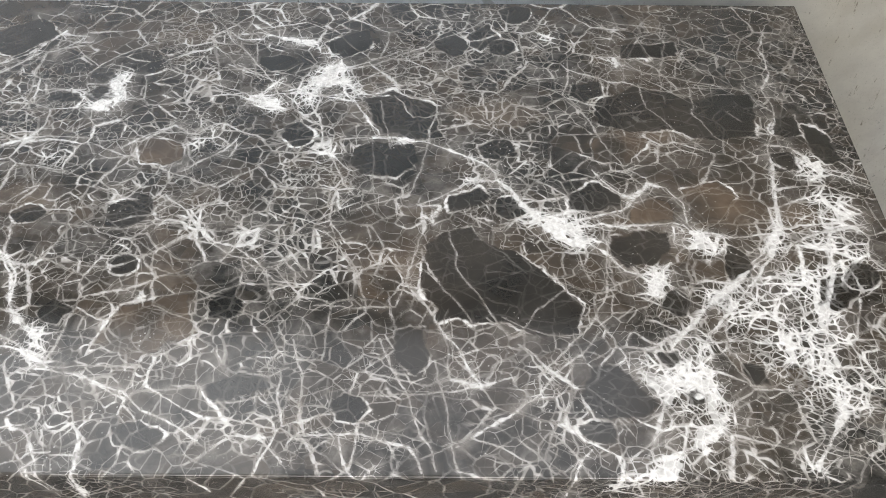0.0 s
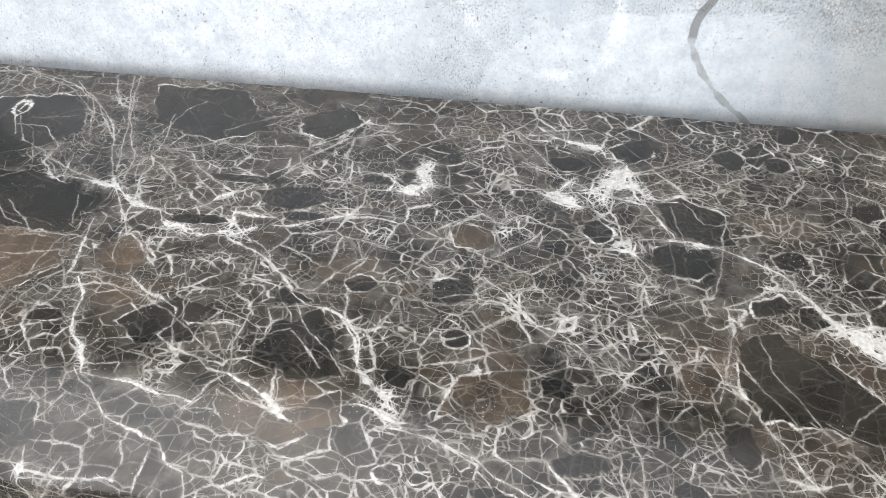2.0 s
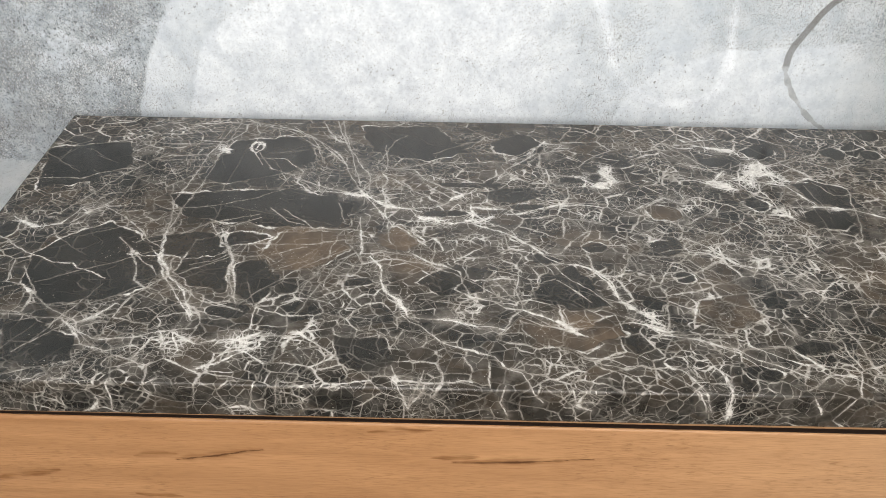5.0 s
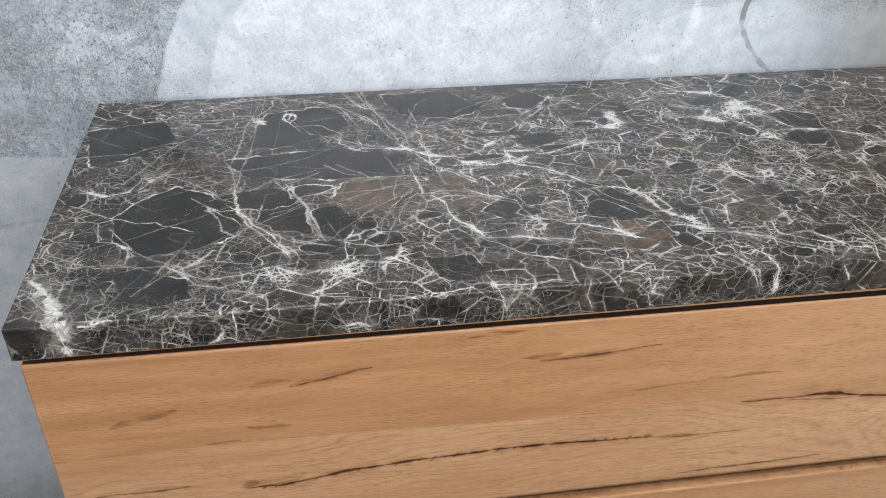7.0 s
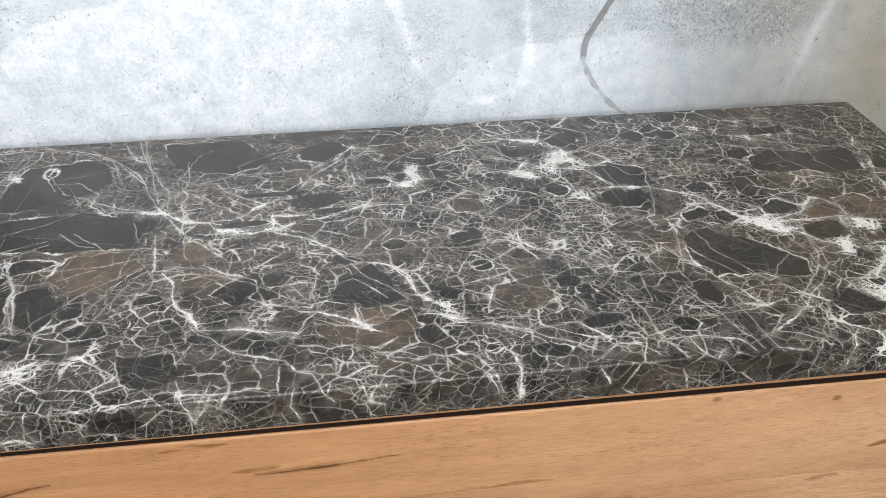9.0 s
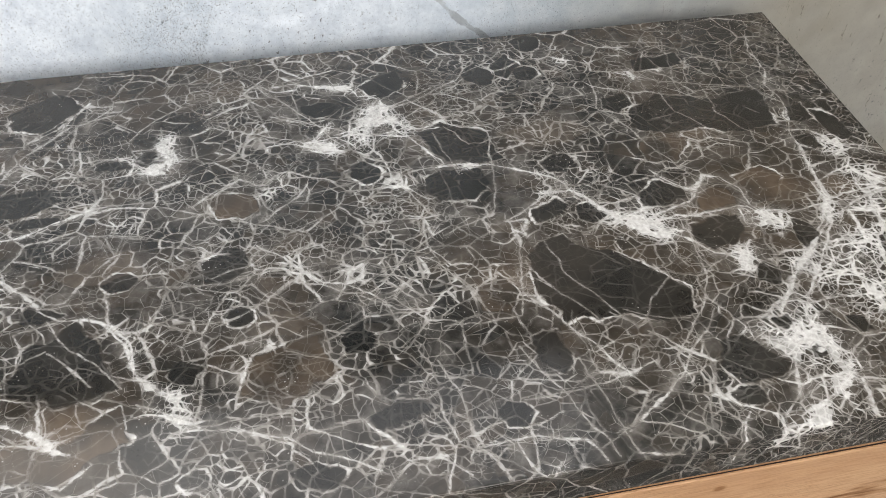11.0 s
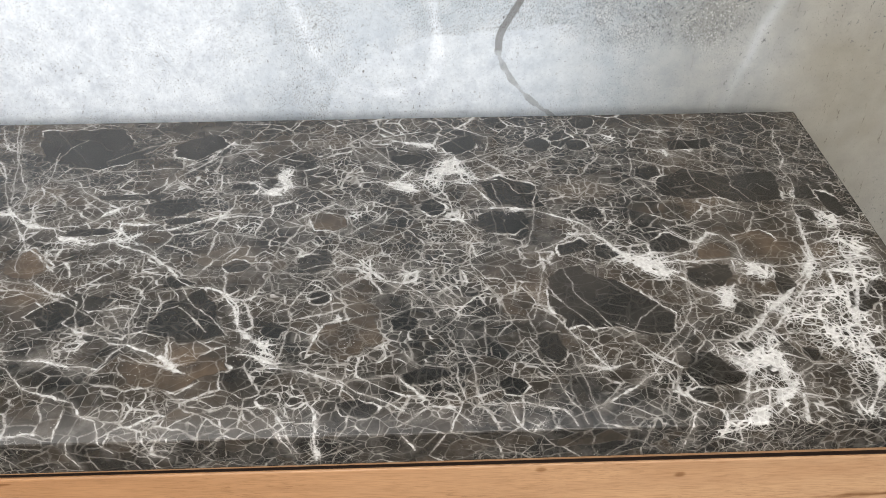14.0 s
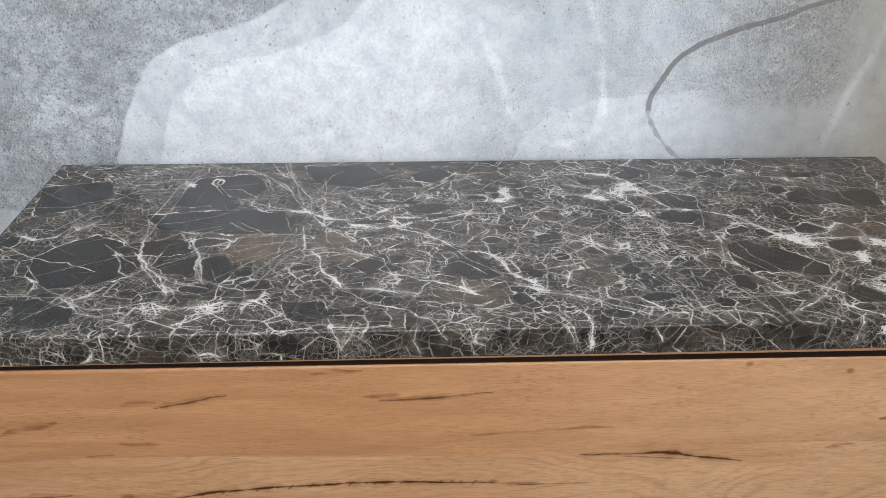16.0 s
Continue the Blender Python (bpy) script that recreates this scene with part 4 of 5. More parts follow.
shard((1.024, -0.366), (1.035, -0.364), (1.039, -0.372), (1.029, -0.378))
shard((1.034, -0.392), (1.045, -0.390), (1.045, -0.399), (1.036, -0.401))
shard((0.910, -0.044), (0.925, -0.032), (0.934, -0.051), (0.919, -0.067), (0.907, -0.059))
shard((1.072, -0.372), (1.089, -0.375), (1.089, -0.391), (1.076, -0.388))
shard((1.138, -0.310), (1.161, -0.295), (1.162, -0.319), (1.146, -0.333), (1.135, -0.328))
shard((0.085, -0.254), (0.120, -0.228), (0.166, -0.260), (0.192, -0.304), (0.181, -0.330), (0.149, -0.347), (0.102, -0.356), (0.070, -0.325), (0.063, -0.282))
shard((0.209, -0.254), (0.237, -0.244), (0.246, -0.276), (0.257, -0.336), (0.223, -0.325), (0.203, -0.304))
shard((0.184, -0.145), (0.208, -0.054), (0.288, -0.043), (0.306, -0.098), (0.285, -0.124), (0.216, -0.150))
shard((0.349, -0.016), (0.437, -0.013), (0.477, -0.073), (0.432, -0.094), (0.367, -0.077))
shard((0.001, -0.080), (0.086, -0.061), (0.108, -0.112), (0.076, -0.149), (0.020, -0.168))
shard((0.162, -0.174), (0.290, -0.158), (0.358, -0.183), (0.346, -0.230), (0.278, -0.228), (0.190, -0.215))
shard((0.425, -0.314), (0.464, -0.283), (0.496, -0.295), (0.485, -0.325), (0.449, -0.334))
shard((0.540, -0.302), (0.571, -0.284), (0.593, -0.317), (0.604, -0.345), (0.559, -0.350), (0.530, -0.335))
shard((0.074, -0.383), (0.100, -0.375), (0.141, -0.399), (0.153, -0.426), (0.123, -0.434), (0.094, -0.428))
shard((0.359, -0.389), (0.402, -0.392), (0.420, -0.419), (0.396, -0.436), (0.367, -0.420))
shard((0.258, -0.294), (0.282, -0.280), (0.304, -0.318), (0.285, -0.351), (0.264, -0.335))
brown_shard((1.019, -0.245), (1.037, -0.231), (1.053, -0.237), (1.051, -0.258), (1.017, -0.260))
brown_shard((1.061, -0.226), (1.089, -0.217), (1.098, -0.234), (1.085, -0.255), (1.061, -0.258))
brown_shard((1.001, -0.170), (1.029, -0.166), (1.045, -0.175), (1.025, -0.200), (1.000, -0.197))
brown_shard((0.834, -0.303), (0.853, -0.293), (0.861, -0.312), (0.851, -0.331), (0.832, -0.326))
brown_shard((0.658, -0.183), (0.667, -0.177), (0.690, -0.182), (0.696, -0.201), (0.682, -0.204), (0.663, -0.201))
brown_shard((1.096, -0.375), (1.114, -0.371), (1.112, -0.391), (1.098, -0.395))
brown_shard((0.278, -0.275), (0.291, -0.239), (0.347, -0.237), (0.361, -0.263), (0.332, -0.296), (0.292, -0.306))
brown_shard((0.518, -0.366), (0.561, -0.380), (0.602, -0.356), (0.606, -0.382), (0.572, -0.401), (0.531, -0.395))
brown_shard((0.380, -0.239), (0.407, -0.223), (0.428, -0.247), (0.415, -0.266), (0.388, -0.262))
brown_shard((0.682, -0.331), (0.725, -0.321), (0.732, -0.352), (0.696, -0.376), (0.670, -0.362))
chalk((1.004, -0.374), (1.021, -0.376), (1.031, -0.392), (1.025, -0.405), (1.018, -0.396), (1.006, -0.386))
chalk((1.039, -0.372), (1.053, -0.366), (1.055, -0.388), (1.048, -0.392), (1.041, -0.384))
chalk((1.049, -0.392), (1.056, -0.409), (1.060, -0.412), (1.048, -0.418), (1.043, -0.405))
chalk((1.036, -0.418), (1.053, -0.416), (1.038, -0.432), (1.029, -0.431))
chalk((1.016, -0.438), (1.037, -0.432), (1.019, -0.450), (0.995, -0.457), (0.984, -0.456), (1.005, -0.448))
chalk((1.052, -0.264), (1.067, -0.269), (1.079, -0.279), (1.064, -0.286), (1.052, -0.276))
chalk((0.729, -0.128), (0.745, -0.120), (0.757, -0.137), (0.746, -0.140))
chalk((0.772, -0.113), (0.796, -0.076), (0.805, -0.098), (0.795, -0.119), (0.779, -0.138), (0.772, -0.130))
chalk((0.601, -0.125), (0.608, -0.121), (0.623, -0.135), (0.628, -0.129), (0.634, -0.140), (0.606, -0.141))
chalk((0.617, -0.106), (0.627, -0.100), (0.630, -0.127), (0.623, -0.121))
chalk((0.959, -0.251), (0.974, -0.256), (0.996, -0.274), (0.984, -0.278), (0.967, -0.272))
chalk((1.023, -0.301), (1.041, -0.306), (1.035, -0.320), (1.024, -0.321))
vein(3, .8, (0.179, -0.255), (0.184, -0.283), (0.200, -0.313), (0.218, -0.333), (0.232, -0.368))
vein(2, .6, (0.200, -0.313), (0.239, -0.348), (0.277, -0.362))
vein(2.2, .65, (0.237, -0.234), (0.240, -0.258), (0.251, -0.285), (0.256, -0.319), (0.268, -0.351))
vein(1.8, .5, (0.166, -0.260), (0.176, -0.255), (0.181, -0.200), (0.194, -0.133), (0.199, -0.070), (0.204, -0.003))
vein(3, .8, (0.021, -0.226), (0.050, -0.235), (0.070, -0.230), (0.082, -0.198))
vein(2, .55, (0.062, -0.300), (0.086, -0.341), (0.109, -0.360), (0.135, -0.378), (0.150, -0.399), (0.163, -0.409))
vein(1.8, .55, (0.240, -0.082), (0.259, -0.118), (0.285, -0.130), (0.308, -0.158))
vein(2.2, .6, (0.268, -0.020), (0.299, -0.046), (0.338, -0.103), (0.362, -0.161))
vein(2, .6, (0.320, -0.003), (0.341, -0.071), (0.361, -0.150))
vein(1.6, .5, (0.212, -0.007), (0.271, -0.034), (0.306, -0.073), (0.316, -0.104))
vein(4, 1, (0.227, -0.072), (0.229, -0.058), (0.239, -0.061), (0.242, -0.075), (0.236, -0.082), (0.229, -0.076))
vein(5, 1, (0.196, -0.072), (0.208, -0.076))
vein(1.4, .4, (0.137, -0.355), (0.200, -0.313), (0.254, -0.276))
vein(1.4, .4, (0.080, -0.325), (0.141, -0.293), (0.182, -0.269))
vein(2, .6, (0.363, -0.167), (0.319, -0.152), (0.286, -0.135))
vein(1.5, .45, (0.361, -0.263), (0.321, -0.292), (0.270, -0.351))
vein(1.5, .45, (0.362, -0.272), (0.340, -0.317), (0.322, -0.365))
vein(3, .75, (0.125, -0.378), (0.157, -0.399), (0.185, -0.398), (0.220, -0.386), (0.248, -0.403), (0.279, -0.395), (0.306, -0.387))
vein(2.5, .7, (0.198, -0.425), (0.209, -0.397), (0.221, -0.390))
vein(2.5, .7, (0.259, -0.430), (0.273, -0.409), (0.298, -0.395))
vein(2, .6, (0.380, -0.272), (0.438, -0.288), (0.474, -0.312), (0.519, -0.343))
vein(2, .55, (0.475, -0.287), (0.467, -0.313), (0.479, -0.337), (0.520, -0.328))
patch(1.150, -0.270, 0.028, .4, .50)
patch(1.165, -0.330, 0.026, .4, .42)
patch(1.125, -0.310, 0.022, .4, .42)
patch(1.170, -0.210, 0.024, .4, .45)
patch(1.120, -0.400, 0.026, .4, .32)
patch(1.050, -0.330, 0.022, .4, .40)


def marble_fields(u, v):
    """Whiteness of the placed veins, how broken the stone is, and its brown tone; u along the slab, v from the wall to the
    front and on down its edge."""
    xs, vs = u[0], v[:, 0]
    wu = u + 0.0018 * value_noise(u, v, 0.03, 11, 3) + 0.0011 * value_noise(u, v, 0.011, 12, 3)
    wv = v + 0.0018 * value_noise(u, v, 0.03, 13, 3) + 0.0011 * value_noise(u, v, 0.011, 14, 3)
    ragged = value_noise(u, v, 0.009, 71, 3)
    gap = value_noise(u, v, 0.020, 72, 2)

    def near(x0, x1, y0, y1, m):
        i0, i1 = np.searchsorted(xs, (x0 - m, x1 + m))
        j0, j1 = np.searchsorted(-vs, (-(y1 + m), -(y0 - m)))
        return np.s_[j0:j1 + 1, i0:i1 + 1]

    calm, rim = np.zeros_like(u), np.zeros_like(u)
    pale = np.zeros_like(u)
    for target, shapes in ((calm, CLASTS), (pale, PALE)):
        for n, (x, y, rx, ry) in enumerate(shapes):
            s = near(x - rx, x + rx, y - ry, y + ry, 0.02)
            du, dv = (wu[s] - x) / rx, (wv[s] - y) / ry
            # an angular shard: six to eight straight sides
            k = np.random.default_rng(700 + n)
            sides, d = k.integers(6, 9), 0
            for m in range(sides):
                a = (m + 0.7 * k.random()) * 2 * math.pi / sides
                d = d + np.exp(14 * (du * math.cos(a) + dv * math.sin(a)) / (0.82 + 0.24 * k.random()))
            d = np.log(d) / 14 + 0.10 * ragged[s] + 0.10 * gap[s]
            r = math.sqrt(rx * ry)
            target[s] = np.maximum(target[s], (1 - smooth_step(d, 0.94, 1.04)) * (1.0 if r > 0.009 else 0.45))
            ring = np.clip(1 - np.abs(d - 1.02) * r / 0.004, 0, 1) * (target is calm)
            rim[s] = np.maximum(rim[s], ring)
    warmth = np.zeros_like(u)
    for shapes, brownish in ((SHARDS, 0), (BROWN_SHARDS, 1)):
        for corners in shapes:
            px, py = [p[0] for p in corners], [p[1] for p in corners]
            s = near(min(px), max(px), min(py), max(py), 0.012)
            d = depth_inside(wu[s], wv[s], corners) + 0.0020 * ragged[s] + 0.0020 * gap[s]
            inside = smooth_step(d, -0.0004, 0.0016)
            calm[s] = np.maximum(calm[s], inside * (0.75 if brownish else 1.0))
            warmth[s] = np.maximum(warmth[s], inside * brownish)
            rim[s] = np.maximum(rim[s], np.clip(1 - np.abs(d + 0.0004) / 0.004, 0, 1))
    busy = 0.54 + 0.42 * value_noise(u, v, 0.09, 21, 3)
    white = np.zeros_like(u)
    for x, y, r, a, b in PATCHES:
        s = near(x - r, x + r, y - r, y + r, r)
        f = np.exp(-((wu[s] - x) ** 2 + (wv[s] - y) ** 2) / (r * r))
        busy[s] += 0.8 * a * f
        white[s] += 0.62 * b * f
    white *= np.clip(0.85 + 1.1 * value_noise(u, v, 0.022, 23, 3), 0.1, 1.5)
    # ink: sums up all veins, so that they fill out where they meet; tint: how white they are
    ink, tint, haze = np.zeros_like(u), np.zeros_like(u), np.zeros_like(u)

    def draw(s, d, w, shine):
        # a hairline is drawn a little wider and fainter
        shine = shine * np.clip(w / 0.00064, 0, 1)
        f = np.exp(-3.6 * d / np.maximum(w, 0.00064))
        ink[s] += f
        tint[s] += f * shine

    draw(np.s_[:], (1 - rim) * 0.004, 0.00058 * np.clip(1 + 1.3 * gap + 0.6 * ragged, 0.25, 2.4), np.clip(0.34 + 0.7 * gap, 0.06, 0.9) * (rim > 0))
    # solid white calcite, with holes
    holes = smooth_step(value_noise(u, v, 0.0090, 73, 2), -0.40, 0.30)
    for corners in CHALK:
        px, py = [p[0] for p in corners], [p[1] for p in corners]
        s = near(min(px), max(px), min(py), max(py), 0.03)
        d = depth_inside(wu[s], wv[s], corners) + 0.0012 * ragged[s] + 0.0034 * gap[s] - 0.0016
        f = smooth_step(d, -0.0014, 0.0016) * (1 - holes[s]) ** 2
        ink[s] += f
        tint[s] += f * np.clip(0.62 + 0.40 * gap[s], 0.30, 0.95)
        white[s] = np.maximum(white[s], 0.55 * np.exp(np.minimum(d, 0) / 0.008))
    # the net of fragments, coarse to fine
    lace = smooth_step(np.clip(white, 0, 0.72), 0.05, 0.6)
    grain, cell = 0, 0
    # stretches where the stone is whole and its cracks are faint
    faint = 0.22 + 0.5 * value_noise(u, v, 0.13, 75, 2)
    for x, y, rx, ry, much in ((1.06, -0.10, 0.15, 0.09, 0.75), (0.13, -0.22, 0.15, 0.14, 0.6), (0.46, -0.06, 0.12, 0.05, 0.6), (0.93, -0.31, 0.07, 0.05, 0.5)):
        faint = faint + much * np.exp(-((u - x) / rx) ** 2 - ((v - y) / ry) ** 2)
    faint = np.clip(faint, 0, 0.85) * (1 - lace)
    for size, seed, stretch, turn, width, gate, low, need in ((0.036, 401, 1.12, 20, 0.00076, 0.10, -0.75, 0.0), (0.018, 402, 1.15, -16, 0.00055, 0.07, -0.60, 0.0), (0.0090, 403, 1.1, 8, 0.00050, 0.05, -0.05, 0.18)):
        fu, fv = wu + 0.006 * value_noise(u, v, size * 2.2, seed + 9, 2), wv + 0.006 * value_noise(u, v, size * 2.2, seed + 19, 2)
        # each piece breaks up on its own: the finer cracks end at the coarser ones
        borders, piece = fragments(fu + 3.1 * cell, fv + 5.3 * cell, size, seed, stretch, turn)
        cell = cell + piece
        hold = smooth_step(value_noise(u, v, gate, seed + 29, 3), low, low + 0.35) * smooth_step(busy, need, need + 0.3)
        hold = np.maximum(hold, np.clip(1.6 * lace, 0, 1))
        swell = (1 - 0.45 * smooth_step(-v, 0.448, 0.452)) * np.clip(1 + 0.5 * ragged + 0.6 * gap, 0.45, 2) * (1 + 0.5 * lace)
        for d, own in borders:
            w = width * np.clip(0.6 + 0.9 * own ** 2, 0.4, 2) * swell * hold * (1 - 0.65 * calm) * (1 - 0.35 * faint)
            draw(np.s_[:], d, w + 0.00002, np.clip((0.34 if size > 0.03 else 0.28) + 0.50 * own ** 1.5 + 0.45 * lace, 0, 1) * (0.4 + 0.6 * hold) * (1 - 0.55 * faint) * (1 - 0.60 * calm))
        grain = 0.35 * piece if size > 0.03 else grain + 0.65 * piece if size > 0.015 else grain
    # long thin veins that wander through the whole stone
    r = np.random.default_rng(29)
    long_veins = []
    for n in range(14):
        x, y = r.random() * 1.3 - 0.05, -0.5 * r.random()
        a = r.choice([-0.55, -0.75, 0.5, -1.35]) + 0.15 * r.normal()
        pts = [(x, y)]
        for _ in range(r.integers(5, 13)):
            a += 0.12 * r.normal() + (0.5 * r.normal() if r.random() < 0.25 else 0)
            x, y = x + 0.016 * math.cos(a), y + 0.016 * math.sin(a)
            pts.append((x + 0.002 * r.normal(), y + 0.002 * r.normal()))
        long_veins.append((0.0006 + 0.0007 * r.random(), 0.5 + 0.4 * r.random(), pts))
    for wide, shine, pts in VEINS + long_veins:
        px, py = [p[0] for p in pts], [p[1] for p in pts]
        s = near(min(px), max(px), min(py), max(py), 0.014)
        d, along = line_distance(wu[s], wv[s], pts)
        w = wide * (0.58 + 0.75 * ragged[s] + 0.35 * gap[s]) * (0.35 + 0.65 * np.sin(np.pi * np.clip(along, 0.02, 0.98)) ** 0.6)
        w = np.maximum(w, 0.00045)
        if wide > 0.0011:
            white[s] += 0.30 * shine * np.exp(-(d / (wide * 1.7 + 0.0012)) ** 2) * np.clip(0.7 + 1.2 * gap[s], 0, 1.4)
            busy[s] += 0.5 * np.exp(-(d / 0.008) ** 2)
        draw(s, d, w, shine * np.clip(1.2 + 0.4 * gap[s], 0.5, 1))
        haze[s] = np.maximum(haze[s], 0.45 * shine * np.exp(-(d / (wide * 2.0 + 0.0010)) ** 2))
    # fine straight cracks across everything
    r = np.random.default_rng(5)
    for _ in range(110):
        x, y, ln = r.random() * 1.2, -0.48 * r.random(), 0.012 + 0.11 * r.random() ** 2
        a = r.choice([0.25, -0.75, 1.2, 2.3]) + r.normal() * 0.3
        dx, dy = math.cos(a) * ln / 2, math.sin(a) * ln / 2
        s = near(x - abs(dx), x + abs(dx), y - abs(dy), y + abs(dy), 0.004)
        d, along = line_distance(wu[s], wv[s], [(x - dx, y - dy), (x + dx, y + dy)])
        draw(s, d, 0.00066 * (0.5 + 0.5 * np.sin(np.pi * along)) * (1 - 0.4 * calm[s]), 0.14 + 0.30 * r.random())
    vein = np.clip(1 + 0.125 * np.log(ink + 1e-12), 0, 1)
    bright = tint / (ink + 1e-12)
    haze = np.maximum(haze, 0.55 * np.clip(ink, 0, 1) ** 0.11 * bright)
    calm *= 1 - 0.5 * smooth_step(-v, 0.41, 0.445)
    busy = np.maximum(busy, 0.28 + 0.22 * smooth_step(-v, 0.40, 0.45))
    busy = np.clip(busy, 0, 1) * (1 - 0.5 * pale)
    white = np.clip(white, 0, 0.72)
    haze = np.clip(np.maximum(haze, 0.10 * white), 0, 1) * (1 - 0.8 * calm)
    tone = np.clip(0.10 + 0.34 * value_noise(u, v, 0.09, 91, 3), 0, 1)
    for x, y, r, a in BROWNS:
        s = near(x - r, x + r, y - r, y + r, r)
        tone[s] += 0.65 * a * np.exp(-((wu[s] - x) ** 2 + (wv[s] - y) ** 2 * 1.6) / (r * r))
    tone = np.maximum(tone * (1 - 0.55 * calm), warmth * (0.62 + 0.30 * value_noise(u, v, 0.03, 92, 3)))
    # brown taken out of the front edge face, its darker side put into the colour
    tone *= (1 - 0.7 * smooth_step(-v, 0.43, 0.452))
    out = {"vein": vein, "bright": bright, "haze": haze, "tone": tone, "busy": busy, "crust": white, "calm": calm, "pale": pale, "grain": grain}
    out = {key: np.clip(f, 0, 1) for key, f in out.items()}
    return out


def marble_top():
    xs = np.linspace(0, SLAB_L, 1501)
    b = 0.0016
    ys = np.linspace(0, -(SLAB_D - b), 561)
    prof = [(y, SLAB_Z) for y in ys]
    # polished flat arris
    prof += [(-SLAB_D + 0.0015, SLAB_Z - 0.00003), (-SLAB_D + 0.0004, SLAB_Z - 0.0006), (-SLAB_D + 0.0002, SLAB_Z - 0.0009)]
    prof += [(-SLAB_D, z) for z in np.linspace(SLAB_Z - b, SLAB_Z - SLAB_T, 34)]
    run = np.concatenate([[0], np.cumsum([math.dist(p, q) for p, q in zip(prof[:-1], prof[1:])])])
    u, v = np.meshgrid(xs.astype(np.float32), -run.astype(np.float32))
    fields = marble_fields(u, v)
    cut = len(ys) + 1
    root = tagged(new("marble_top"), "polished dark brown marble slab with white veins on the cabinet", "countertop")
    # plate and front strip meet in a mitre
    plate = sheet("top_plate", xs, prof[:cut + 1], MARBLE, {k: f[:cut + 1] for k, f in fields.items()}, back=[(-SLAB_D + 0.02, SLAB_Z - 0.0202), (0.0, SLAB_Z - 0.0202)])
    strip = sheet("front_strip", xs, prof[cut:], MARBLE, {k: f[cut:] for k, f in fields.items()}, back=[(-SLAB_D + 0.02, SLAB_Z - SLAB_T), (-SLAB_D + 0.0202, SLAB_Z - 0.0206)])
    core = part("core_board", box(0.001, SLAB_L - 0.001, -SLAB_D + 0.021, 0.0, SLAB_Z - SLAB_T, SLAB_Z - 0.0205), BLACK_GAP, root)
    for ob in (plate, strip):
        ob.parent = root
    return root


marble_top()


# ---- the room ----
# outlines of the print: x along the wall and height
OUTER_ARC = [(0.063, 0.831), (0.093, 0.918), (0.115, 0.961), (0.137, 0.993), (0.188, 1.021), (0.244, 1.033), (0.309, 1.057), (0.375, 1.095), (0.485, 1.140)]
INNER_ARC = [(0.123, 0.833), (0.148, 0.909), (0.169, 0.939), (0.205, 0.968), (0.256, 0.989), (0.304, 0.995), (0.329, 1.003), (0.378, 1.025), (0.412, 1.044), (0.444, 1.079), (0.500, 1.132)]
LEAF_ARC = [(0.657, 0.832), (0.677, 0.869), (0.718, 0.904), (0.760, 0.921), (0.802, 0.929), (0.853, 0.933), (0.904, 0.936), (0.988, 0.946)]
LEAF_RING = [(0.675, 0.879), (0.704, 0.861), (0.739, 0.857), (0.773, 0.868), (0.788, 0.890), (0.790, 0.921), (0.785, 0.965), (0.777, 1.015), (0.756, 1.071)]
PALE_STROKE = [(0.600, 1.040), (0.614, 1.004), (0.630, 0.974), (0.650, 0.914), (0.673, 0.877)]
DARK_SWIRL = [(1.176, 1.094), (1.099, 1.071), (1.053, 1.054), (0.974, 1.030), (0.911, 1.000), (0.882, 0.968), (0.862, 0.934), (0.859, 0.907)]
DARK_TAIL = [(0.859, 0.907), (0.871, 0.880), (0.895, 0.850), (0.922, 0.827), (0.948, 0.802)]
RIGHT_STROKE = [(1.201, 1.054), (1.181, 0.988), (1.163, 0.937), (1.147, 0.883), (1.134, 0.830)]
LOW_LINE = [(-0.242, 0.642), (-0.195, 0.650), (-0.164, 0.654), (-0.125, 0.658), (-0.054, 0.671)]


def curved(points):
    """The same line with points added along a smooth curve."""
    p = np.array([points[0], *points, points[-1]])
    out = []
    for i in range(1, len(p) - 2):
        for t in np.arange(0, 1, 0.2):
            a, b, c, d = p[i - 1], p[i], p[i + 1], p[i + 2]
            out.append(tuple(0.5 * (2 * b + (c - a) * t + (2 * a - 5 * b + 4 * c - d) * t * t + (3 * b - a - 3 * c + d) * t ** 3)))
    return out + [tuple(p[-1])]


def under(u, v, line, soft):
    """One below a rising outline, and nothing to the left of where it begins."""
    line = curved(line)
    top = np.interp(u, [p[0] for p in line], [p[1] for p in line])
    side = np.interp(v, [p[1] for p in line], [p[0] for p in line])
    return smooth_step(np.minimum(top - v, u - side), -soft, soft) * (u > line[0][0] - soft)


